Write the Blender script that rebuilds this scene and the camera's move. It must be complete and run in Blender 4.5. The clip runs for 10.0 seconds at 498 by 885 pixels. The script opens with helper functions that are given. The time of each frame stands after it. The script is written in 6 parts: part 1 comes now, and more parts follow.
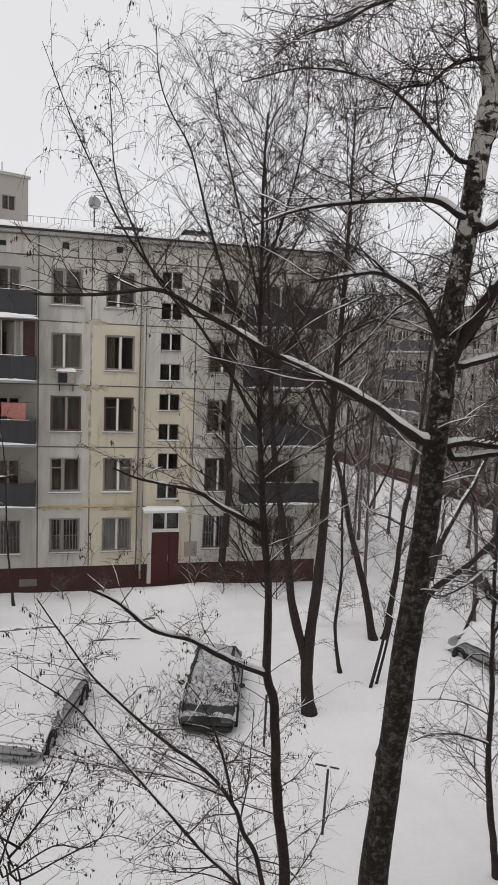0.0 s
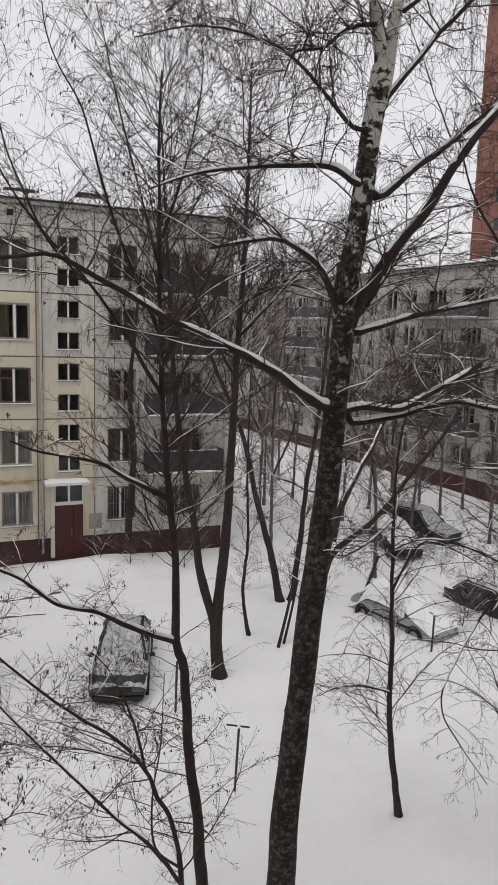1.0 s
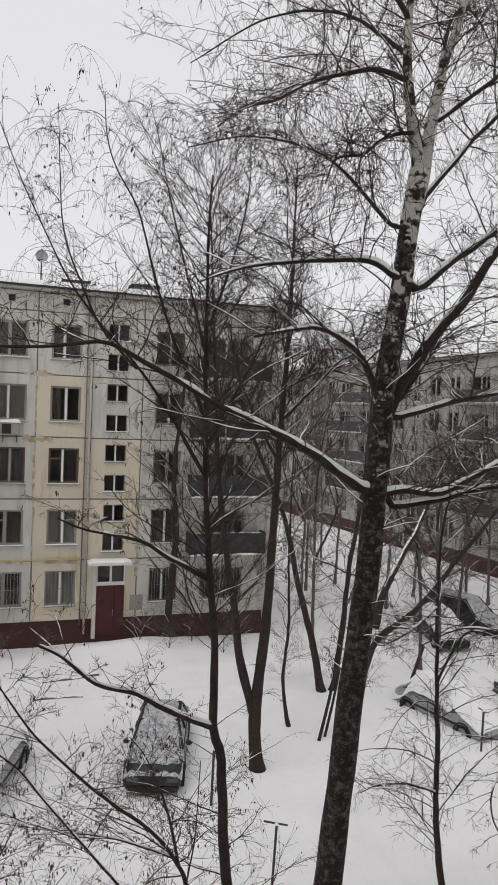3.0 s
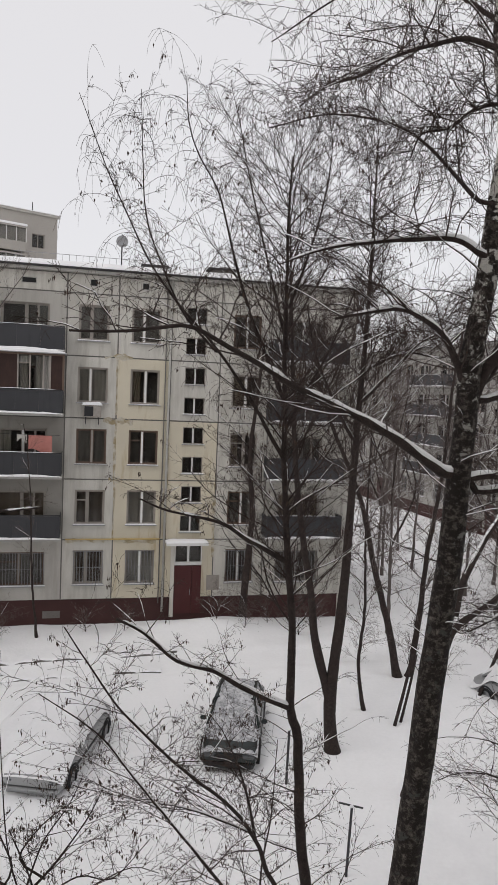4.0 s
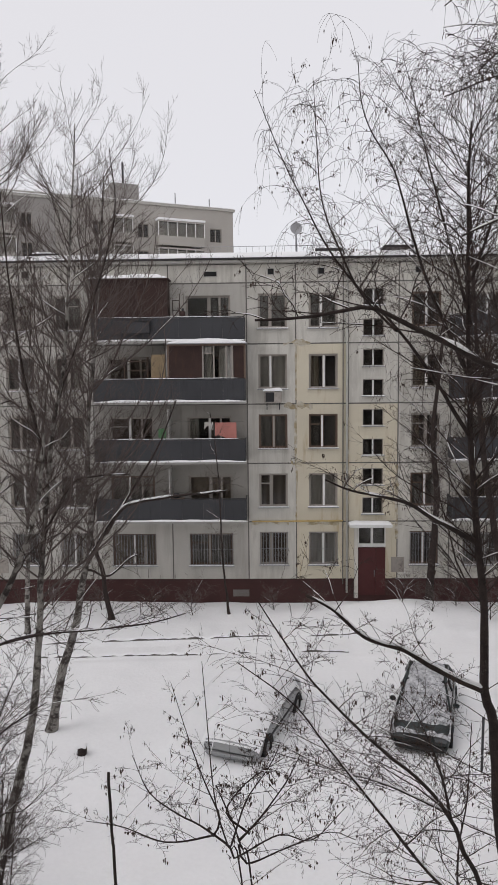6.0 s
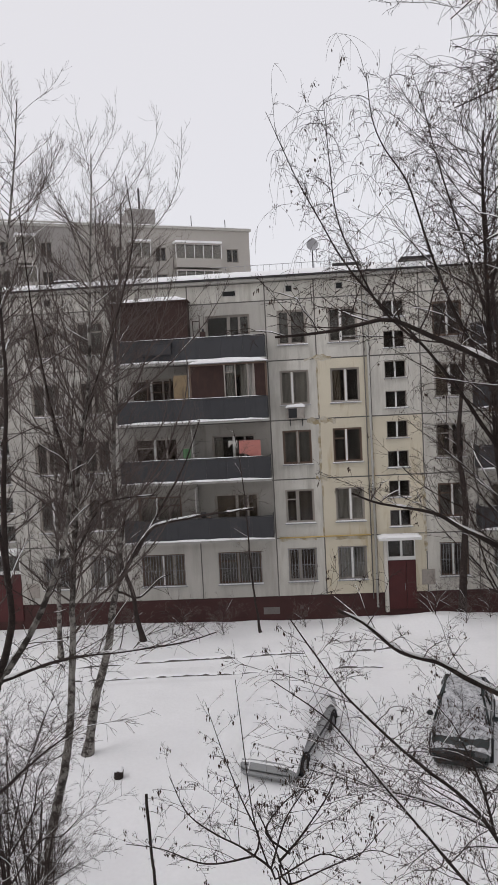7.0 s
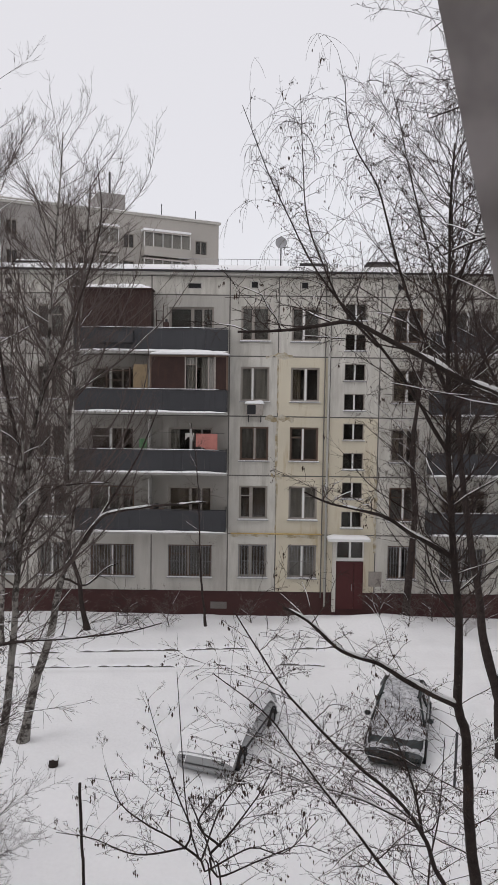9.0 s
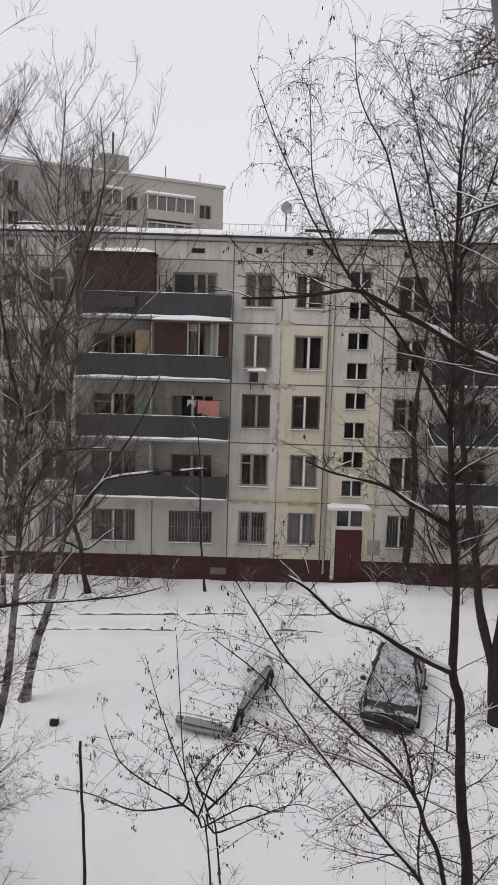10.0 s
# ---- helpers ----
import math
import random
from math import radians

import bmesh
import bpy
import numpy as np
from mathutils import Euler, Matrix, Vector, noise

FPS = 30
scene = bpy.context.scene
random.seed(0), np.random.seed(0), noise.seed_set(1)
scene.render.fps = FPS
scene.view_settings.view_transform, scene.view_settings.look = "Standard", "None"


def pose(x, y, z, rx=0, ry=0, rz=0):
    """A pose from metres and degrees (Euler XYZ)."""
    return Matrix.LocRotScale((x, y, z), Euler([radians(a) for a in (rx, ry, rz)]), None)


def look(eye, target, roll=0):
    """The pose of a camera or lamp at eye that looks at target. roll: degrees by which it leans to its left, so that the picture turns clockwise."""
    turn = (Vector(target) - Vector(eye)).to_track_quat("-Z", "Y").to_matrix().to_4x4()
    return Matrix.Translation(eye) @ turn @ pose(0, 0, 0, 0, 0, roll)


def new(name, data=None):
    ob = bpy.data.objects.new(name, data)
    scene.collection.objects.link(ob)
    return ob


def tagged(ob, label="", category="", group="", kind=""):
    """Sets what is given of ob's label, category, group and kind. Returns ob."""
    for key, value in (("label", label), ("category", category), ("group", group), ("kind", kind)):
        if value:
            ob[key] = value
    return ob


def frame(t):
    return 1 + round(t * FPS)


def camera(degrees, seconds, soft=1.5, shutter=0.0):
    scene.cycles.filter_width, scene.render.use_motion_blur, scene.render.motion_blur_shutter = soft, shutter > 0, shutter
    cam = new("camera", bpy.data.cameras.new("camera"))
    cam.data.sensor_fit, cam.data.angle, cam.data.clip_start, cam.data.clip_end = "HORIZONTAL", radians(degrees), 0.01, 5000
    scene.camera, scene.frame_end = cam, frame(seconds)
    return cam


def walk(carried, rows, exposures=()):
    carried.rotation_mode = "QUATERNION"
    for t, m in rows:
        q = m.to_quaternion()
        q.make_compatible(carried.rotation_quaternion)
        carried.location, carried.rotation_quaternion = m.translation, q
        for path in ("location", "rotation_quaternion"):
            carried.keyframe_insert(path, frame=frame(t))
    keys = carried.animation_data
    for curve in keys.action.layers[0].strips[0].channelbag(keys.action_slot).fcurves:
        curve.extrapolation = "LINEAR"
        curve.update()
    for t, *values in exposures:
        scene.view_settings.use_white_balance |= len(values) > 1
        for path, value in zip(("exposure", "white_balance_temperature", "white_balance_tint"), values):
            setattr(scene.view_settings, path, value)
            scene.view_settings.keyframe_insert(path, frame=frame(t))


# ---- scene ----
cam = camera(38.8, 10.0, soft=1.25)
PATH = [
    (0, (0.552, -1.641, 10.489), (1.058, 0.281, 10.265), 2.3),
    (0.5, (0.564, -1.639, 10.489), (1.187, 0.250, 10.277), 3.4),
    (1, (0.573, -1.635, 10.488), (1.333, 0.190, 10.184), 1.9),
    (1.5, (0.575, -1.663, 10.486), (1.386, 0.131, 10.135), 0.1),
    (2, (0.567, -1.723, 10.485), (1.474, 0.055, 10.348), 2.7),
    (2.5, (0.552, -1.789, 10.484), (1.317, 0.059, 10.485), 3.6),
    (2.7, (0.545, -1.811, 10.484), (1.254, 0.058, 10.440), 3.1),
    (3.8, (0.480, -1.800, 10.481), (0.979, 0.134, 10.377), 2.5),
    (4, (0.470, -1.800, 10.481), (0.914, 0.146, 10.350), 2.4),
    (4.5, (0.450, -1.800, 10.480), (0.753, 0.176, 10.401), -0.6),
    (5, (0.420, -1.800, 10.479), (0.489, 0.193, 10.335), -1.4),
    (5.2, (0.410, -1.800, 10.478), (0.414, 0.190, 10.278), -2.7),
    (6.3, (0.390, -2.030, 10.473), (0.324, -0.039, 10.299), -0.2),
    (6.5, (0.3915, -2.030, 10.472), (0.305, -0.039, 10.310), -1.3),
    (7, (0.388, -2.030, 10.469), (0.266, -0.039, 10.334), -3.0),
    (7.5, (0.390, -2.030, 10.466), (0.242, -0.042, 10.297), -1.4),
    (8, (0.4035, -2.030, 10.463), (0.262, -0.041, 10.315), 0.1),
    (8.5, (0.380, -2.030, 10.461), (0.334, -0.045, 10.217), -2.1),
    (9, (0.398, -2.030, 10.457), (0.397, -0.036, 10.306), 0.8),
    (9.5, (0.392, -2.030, 10.456), (0.382, -0.044, 10.217), 1.1),
    (10, (0.392, -2.030, 10.456), (0.389, -0.045, 10.214), 1.7),
]
walk(cam, [(t, look(eye, aim, roll)) for t, eye, aim, roll in PATH], [(0, 0, 6500, 10), (5, 0, 6480, 11), (6.5, 0, 6380, 12), (10, 0, 6380, 12)])

# ---- light ----
world = bpy.data.worlds.new("overcast_sky")
scene.world = world
world.use_nodes = True
wn, wl = world.node_tree.nodes, world.node_tree.links
sky = wn.new("ShaderNodeTexSky")
sky.sky_type, sky.sun_disc = "NISHITA", False
sky.sun_elevation, sky.sun_rotation = radians(28), radians(205)
sky_bg = wn["Background"]
sky_bg.inputs["Strength"].default_value = 0.012
wl.new(sky.outputs[0], sky_bg.inputs["Color"])
cloud = wn.new("ShaderNodeBackground")
cloud.inputs["Color"].default_value = (0.755, 0.738, 0.742, 1)
cloud.inputs["Strength"].default_value = 1.0
both = wn.new("ShaderNodeAddShader")
wl.new(sky_bg.outputs[0], both.inputs[0])
wl.new(cloud.outputs[0], both.inputs[1])
wl.new(both.outputs[0], wn["World Output"].inputs["Surface"])

sun_data = bpy.data.lights.new("veiled_sun", "SUN")
sun_data.energy, sun_data.angle, sun_data.color = 0.7, radians(40), (1.0, 0.97, 0.93)
sun = new("veiled_sun", sun_data)
sun.matrix_world = look((-28, 2, 60), (4, 14, 0))


# ---- materials ----
def material(name, color, rough=0.8, metal=0.0, vary=0.12, scale=2.0, fine=40.0, bump=0.15, dist=0.01, stain=None, stain_scale=0.7, stain_low=0.55, stain_high=0.75, streak=False, spec=0.3, island=0.0):
    """A surface with broad mottling, fine grain, relief and optional stains of a second colour."""
    m = bpy.data.materials.new(name)
    m.use_nodes = True
    nt = m.node_tree
    nd, ln = nt.nodes, nt.links
    p = nd["Principled BSDF"]
    p.inputs["Roughness"].default_value, p.inputs["Metallic"].default_value = rough, metal
    p.inputs["Specular IOR Level"].default_value = spec
    co = nd.new("ShaderNodeTexCoord")
    geo = nd.new("ShaderNodeNewGeometry")
    big = nd.new("ShaderNodeTexNoise")
    big.inputs["Scale"].default_value, big.inputs["Detail"].default_value = scale, 6
    small = nd.new("ShaderNodeTexNoise")
    small.inputs["Scale"].default_value, small.inputs["Detail"].default_value = fine, 4
    ln.new(geo.outputs["Position"], big.inputs["Vector"])
    ln.new(geo.outputs["Position"], small.inputs["Vector"])
    mix = nd.new("ShaderNodeMath")
    mix.operation = "ADD"
    ln.new(big.outputs["Fac"], mix.inputs[0])
    ln.new(small.outputs["Fac"], mix.inputs[1])
    ramp = nd.new("ShaderNodeMapRange")
    ramp.inputs["From Min"].default_value, ramp.inputs["From Max"].default_value = 0.6, 1.4
    ramp.inputs["To Min"].default_value, ramp.inputs["To Max"].default_value = 1 - vary, 1 + vary
    ln.new(mix.outputs[0], ramp.inputs["Value"])
    last = ramp.outputs[0]
    if island:
        info = nd.new("ShaderNodeObjectInfo")
        shift = nd.new("ShaderNodeMapRange")
        shift.inputs["To Min"].default_value, shift.inputs["To Max"].default_value = 1 - island, 1 + island
        ln.new(info.outputs["Random"], shift.inputs["Value"])
        prod = nd.new("ShaderNodeMath")
        prod.operation = "MULTIPLY"
        ln.new(last, prod.inputs[0])
        ln.new(shift.outputs[0], prod.inputs[1])
        last = prod.outputs[0]
    col = nd.new("ShaderNodeVectorMath")
    col.operation = "SCALE"
    col.inputs[0].default_value = color
    ln.new(last, col.inputs["Scale"])
    out = col.outputs[0]
    if stain:
        st = nd.new("ShaderNodeTexNoise")
        st.inputs["Scale"].default_value, st.inputs["Detail"].default_value = stain_scale, 8
        st.inputs["Roughness"].default_value = 0.65
        vec = geo.outputs["Position"]
        if streak:
            mp = nd.new("ShaderNodeMapping")
            mp.inputs["Scale"].default_value = (3.0, 3.0, 0.45)
            ln.new(vec, mp.inputs["Vector"])
            vec = mp.outputs[0]
        ln.new(vec, st.inputs["Vector"])
        sr = nd.new("ShaderNodeMapRange")
        sr.inputs["From Min"].default_value, sr.inputs["From Max"].default_value = stain_low, stain_high
        ln.new(st.outputs["Fac"], sr.inputs["Value"])
        mx = nd.new("ShaderNodeMix")
        mx.data_type = "RGBA"
        ln.new(sr.outputs[0], mx.inputs["Factor"])
        ln.new(out, mx.inputs["A"])
        mx.inputs["B"].default_value = (*stain, 1)
        out = mx.outputs["Result"]
    ln.new(out, p.inputs["Base Color"])
    if bump:
        bp = nd.new("ShaderNodeBump")
        bp.inputs["Strength"].default_value, bp.inputs["Distance"].default_value = bump, dist
        ln.new(mix.outputs[0], bp.inputs["Height"])
        ln.new(bp.outputs[0], p.inputs["Normal"])
    return m


M = {}
M["panel"] = material("painted_wall_panel", (0.57, 0.553, 0.505), 0.9, vary=0.13, scale=0.9, fine=25, stain=(0.33, 0.31, 0.27), stain_scale=0.8, stain_low=0.46, stain_high=0.8, streak=True, island=0.05)
M["panel_yellow"] = material("cream_wall_panel", (0.60, 0.55, 0.435), 0.9, vary=0.12, scale=0.6, fine=25, stain=(0.40, 0.31, 0.17), stain_scale=0.8, streak=True, island=0.04)
# a darker, greyer tone than the main panel, for the western part
M["panel_west"] = material("greyer_wall_panel", (0.45, 0.435, 0.40), 0.9, vary=0.14, scale=0.6, fine=25, stain=(0.30, 0.28, 0.25), stain_scale=0.5, stain_low=0.45, stain_high=0.8, streak=True, island=0.07)
M["sealant"] = material("ochre_joint_sealant", (0.33, 0.27, 0.165), 0.85, vary=0.3, scale=3.0, stain=(0.54, 0.51, 0.44), stain_scale=2.5, stain_low=0.42, stain_high=0.6)
# weathered panel of the side house, its grey lifted in place of haze
M["panel_grey"] = material("hazed_weathered_panel", (0.43, 0.415, 0.385), 0.9, vary=0.14, scale=0.6, fine=25, stain=(0.28, 0.27, 0.25), stain_scale=0.8, streak=True, island=0.08)
# dirty wall behind the balconies, with the slabs' shade put into its colour
M["recess"] = material("shaded_recess_panel", (0.31, 0.295, 0.27), 0.9, vary=0.16, scale=0.8, fine=25, stain=(0.20, 0.185, 0.17), stain_scale=0.9, streak=True, island=0.08)
M["mortar"] = material("dark_joint_mortar", (0.16, 0.15, 0.14), 0.95, vary=0.2)
M["plinth"] = material("dark_red_plinth_paint", (0.060, 0.026, 0.024), 0.75, vary=0.2, scale=1.5, stain=(0.045, 0.022, 0.02), stain_scale=1.2)
M["cornice"] = material("grey_concrete_cornice", (0.42, 0.41, 0.38), 0.9, stain=(0.3, 0.29, 0.27), streak=True)
# dark wall colour stands in for the lack of light indoors
M["dark"] = material("painted_unlit_interior", (0.17, 0.155, 0.145), 0.9, vary=0.3, scale=0.8, bump=0)
M["roofing"] = material("dark_roofing_felt", (0.05, 0.048, 0.05), 0.9)
M["balcony"] = material("slate_grey_balcony_sheet", (0.052, 0.053, 0.058), 0.65, vary=0.12, scale=1.2, stain=(0.036, 0.037, 0.041), stain_scale=1.6, streak=True, island=0.06)
M["slab"] = material("concrete_slab", (0.42, 0.41, 0.39), 0.9, stain=(0.25, 0.24, 0.23))
M["white_frame"] = material("white_window_frame", (0.72, 0.72, 0.70), 0.5, vary=0.05, bump=0.03)
M["wood_frame"] = material("worn_brown_window_frame", (0.15, 0.105, 0.08), 0.7, vary=0.2, scale=8)
M["grey_frame"] = material("weathered_pale_wood_frame", (0.33, 0.30, 0.27), 0.7, vary=0.2, scale=8)
M["rust"] = material("rusty_brown_sheet_metal", (0.046, 0.026, 0.022), 0.7, metal=0.1, vary=0.3, scale=3, stain=(0.070, 0.036, 0.026), stain_scale=2.0, streak=True)
M["curtain"] = material("pale_curtain_cloth", (0.50, 0.48, 0.45), 0.9, vary=0.15, scale=6)
M["curtain_grey"] = material("grey_net_curtain_cloth", (0.22, 0.21, 0.20), 0.9, vary=0.25, scale=3)
M["curtain_brown"] = material("dark_brown_curtain_cloth", (0.13, 0.10, 0.085), 0.9, vary=0.25, scale=3)
M["curtain_dim"] = material("brownish_curtain_cloth", (0.30, 0.25, 0.20), 0.9, vary=0.15, scale=6)
M["metal"] = material("grey_galvanised_metal", (0.34, 0.34, 0.35), 0.5, metal=0.6, vary=0.15)
M["iron"] = material("dark_painted_iron", (0.06, 0.06, 0.065), 0.6, metal=0.3, vary=0.2)
M["door"] = material("dark_red_steel_door", (0.075, 0.020, 0.020), 0.45, vary=0.12, scale=3)
M["gas"] = material("yellow_gas_pipe_paint", (0.58, 0.42, 0.16), 0.5, vary=0.1)
M["red_cloth"] = material("coral_red_cloth", (0.48, 0.20, 0.17), 0.9, vary=0.12, scale=5)
M["green_cloth"] = material("green_plastic_sheet", (0.08, 0.16, 0.08), 0.6, vary=0.2, scale=5)
M["plywood"] = material("yellowed_plywood", (0.24, 0.18, 0.11), 0.8, vary=0.2, scale=4)
M["brick"] = material("red_tower_brick", (0.25, 0.122, 0.094), 0.9, vary=0.18, scale=0.35, fine=6, stain=(0.17, 0.075, 0.055), stain_scale=0.12, stain_low=0.5, stain_high=0.8)
# grey brick made paler so its colour carries the distance haze
M["far_wall"] = material("hazed_grey_brick_wall", (0.40, 0.38, 0.35), 0.9, vary=0.08, scale=0.4, fine=8)
M["far_wall_dark"] = material("grey_tan_brick_wall", (0.30, 0.285, 0.27), 0.9, vary=0.08, scale=0.4, fine=8)
M["bark_dark"] = material("dark_alder_bark", (0.038, 0.028, 0.025), 0.9, vary=0.6, scale=9, fine=60, bump=0.6, dist=0.02, stain=(0.085, 0.074, 0.066), stain_scale=11, stain_low=0.6, stain_high=0.75)
# bark lightened to paint in the haze of distance
M["bark_far"] = material("hazed_bark", (0.125, 0.106, 0.098), 0.9, vary=0.35, scale=5, fine=40, bump=0.3)
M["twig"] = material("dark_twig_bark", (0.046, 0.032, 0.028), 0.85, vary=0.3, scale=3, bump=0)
# twigs farther off, likewise paled in colour for haze
M["twig_far"] = material("hazed_twig_bark", (0.120, 0.097, 0.090), 0.85, vary=0.3, scale=1, bump=0)
M["twig_pale"] = material("grey_brown_birch_twig", (0.098, 0.078, 0.071), 0.85, vary=0.3, scale=3, bump=0)
M["leaf"] = material("withered_brown_leaf", (0.060, 0.038, 0.028), 0.8, vary=0.3, bump=0)
M["tyre"] = material("black_tyre_rubber", (0.018, 0.018, 0.019), 0.8)
M["car_dark"] = material("dark_green_grey_car_paint", (0.035, 0.042, 0.042), 0.25, metal=0.3, vary=0.05, bump=0, spec=0.5)
M["car_silver"] = material("silver_grey_car_paint", (0.36, 0.365, 0.37), 0.4, metal=0.3, vary=0.05, bump=0, spec=0.5)
M["car_glass"] = material("dark_car_glass", (0.02, 0.022, 0.025), 0.06, vary=0.05, bump=0, spec=0.5)
M["trim"] = material("black_plastic_trim", (0.025, 0.025, 0.027), 0.6)
M["thin_snow"] = material("thin_patchy_snow", (0.60, 0.60, 0.62), 0.7, vary=0.08, scale=3, fine=30, bump=0.2, stain=(0.11, 0.115, 0.12), stain_scale=7.0, stain_low=0.38, stain_high=0.72)
M["lamp"] = material("clear_headlamp_lens", (0.09, 0.095, 0.10), 0.12, vary=0.05, bump=0, spec=0.6)
M["red_lamp"] = material("red_tail_lamp_lens", (0.25, 0.02, 0.02), 0.2, vary=0.05, bump=0, spec=0.6)


def snow_material(name, dirt):
    m = material(name, (0.90, 0.90, 0.91), 0.75, vary=0.035, scale=0.6, fine=9, bump=0.35, dist=0.05, stain=dirt, stain_scale=0.35, stain_low=0.52, stain_high=0.95, spec=0.2)
    return m


M["snow"] = snow_material("fresh_snow", (0.80, 0.805, 0.82))
M["ground_snow"] = snow_material("trodden_snow_cover", (0.78, 0.785, 0.80))


def birch_bark():
    m = material("birch_bark", (0.56, 0.54, 0.50), 0.85, vary=0.22, scale=5, fine=50, bump=0.9, dist=0.03)
    nd, ln = m.node_tree.nodes, m.node_tree.links
    p = nd["Principled BSDF"]
    white = p.inputs["Base Color"].links[0].from_socket
    young = nd.new("ShaderNodeMapRange")
    geo = nd.new("ShaderNodeNewGeometry")
    mp = nd.new("ShaderNodeMapping")
    mp.inputs["Scale"].default_value = (1.0, 1.0, 1.25)
    ln.new(geo.outputs["Position"], mp.inputs["Vector"])
    scar = nd.new("ShaderNodeTexNoise")
    scar.inputs["Scale"].default_value, scar.inputs["Detail"].default_value, scar.inputs["Roughness"].default_value = 4.6, 8, 0.68
    ln.new(mp.outputs[0], scar.inputs["Vector"])
    # black plates cover the old bark of the lower stem and thin out in the young bark above
    sep = nd.new("ShaderNodeSeparateXYZ")
    ln.new(geo.outputs["Position"], sep.inputs[0])
    age = nd.new("ShaderNodeMapRange")
    age.inputs["From Min"].default_value, age.inputs["From Max"].default_value = 10.0, 14.5
    age.inputs["To Min"].default_value, age.inputs["To Max"].default_value = 0.115, -0.015
    ln.new(sep.outputs["Z"], age.inputs["Value"])
    # the pale skin turns grey and rough with age
    young.inputs["From Min"].default_value, young.inputs["From Max"].default_value = 8.0, 12.5
    young.inputs["To Min"].default_value, young.inputs["To Max"].default_value = 0.10, 1.0
    ln.new(sep.outputs["Z"], young.inputs["Value"])
    skin = nd.new("ShaderNodeVectorMath")
    skin.operation = "SCALE"
    ln.new(white, skin.inputs[0])
    ln.new(young.outputs[0], skin.inputs["Scale"])
    white = skin.outputs[0]
    add = nd.new("ShaderNodeMath")
    add.operation = "ADD"
    ln.new(scar.outputs["Fac"], add.inputs[0])
    ln.new(age.outputs[0], add.inputs[1])
    edge = nd.new("ShaderNodeMapRange")
    edge.inputs["From Min"].default_value, edge.inputs["From Max"].default_value = 0.50, 0.54
    ln.new(add.outputs[0], edge.inputs["Value"])
    lines = nd.new("ShaderNodeMapping")
    lines.inputs["Scale"].default_value = (2.0, 2.0, 26.0)
    ln.new(geo.outputs["Position"], lines.inputs["Vector"])
    lent = nd.new("ShaderNodeTexNoise")
    lent.inputs["Scale"].default_value = 1.6
    ln.new(lines.outputs[0], lent.inputs["Vector"])
    le = nd.new("ShaderNodeMapRange")
    le.inputs["From Min"].default_value, le.inputs["From Max"].default_value = 0.64, 0.70
    ln.new(lent.outputs["Fac"], le.inputs["Value"])
    top = nd.new("ShaderNodeMath")
    top.operation = "MAXIMUM"
    ln.new(edge.outputs[0], top.inputs[0])
    ln.new(le.outputs[0], top.inputs[1])
    mx = nd.new("ShaderNodeMix")
    mx.data_type = "RGBA"
    ln.new(top.outputs[0], mx.inputs["Factor"])
    ln.new(white, mx.inputs["A"])
    crack = nd.new("ShaderNodeTexNoise")
    crack.inputs["Scale"].default_value, crack.inputs["Detail"].default_value, crack.inputs["Roughness"].default_value = 11.0, 9, 0.74
    furrow = nd.new("ShaderNodeMapping")
    furrow.inputs["Scale"].default_value = (1.0, 1.0, 1.15)
    ln.new(geo.outputs["Position"], furrow.inputs["Vector"])
    ln.new(furrow.outputs[0], crack.inputs["Vector"])
    old = nd.new("ShaderNodeValToRGB")
    old.color_ramp.elements[0].color, old.color_ramp.elements[1].color = (0.016, 0.012, 0.010, 1), (0.16, 0.138, 0.12, 1)
    old.color_ramp.elements[0].position, old.color_ramp.elements[1].position = 0.49, 0.68
    ln.new(crack.outputs["Fac"], old.inputs["Fac"])
    ln.new(old.outputs["Color"], mx.inputs["B"])
    ln.new(mx.outputs["Result"], p.inputs["Base Color"])
    return m


M["birch"] = birch_bark()


def glass_material():
    m = bpy.data.materials.new("window_glass")
    m.use_nodes = True
    nd, ln = m.node_tree.nodes, m.node_tree.links
    nd.remove(nd["Principled BSDF"])
    clear = nd.new("ShaderNodeBsdfTransparent")
    clear.inputs["Color"].default_value = (0.82, 0.815, 0.80, 1)
    gloss = nd.new("ShaderNodeBsdfGlossy")
    gloss.inputs["Roughness"].default_value = 0.03
    fr = nd.new("ShaderNodeFresnel")
    fr.inputs["IOR"].default_value = 1.45
    mx = nd.new("ShaderNodeMixShader")
    ln.new(fr.outputs[0], mx.inputs["Fac"])
    ln.new(clear.outputs[0], mx.inputs[1])
    ln.new(gloss.outputs[0], mx.inputs[2])
    ln.new(mx.outputs[0], nd["Material Output"].inputs["Surface"])
    return m


M["glass"] = glass_material()


# ---- building blocks ----
def thing(name, label, category, group="", kind="", m=None):
    ob = new(name)
    ob.empty_display_size = 0.2
    if m is not None:
        ob.matrix_world = m
    return tagged(ob, label, category, group, kind)


def mesh_of(name, verts, faces, mat, smooth=False):
    me = bpy.data.meshes.new(name)
    me.from_pydata(verts, [], faces)
    for mt in (mat if isinstance(mat, (list, tuple)) else [mat]):
        me.materials.append(mt)
    if smooth:
        me.polygons.foreach_set("use_smooth", [True] * len(me.polygons))
    me.update()
    return me


def under(name, me, parent=None, label="", m=None, kind=""):
    ob = new(name, me)
    ob.parent = parent
    if m is not None:
        ob.matrix_basis = m
    return tagged(ob, label, kind=kind)


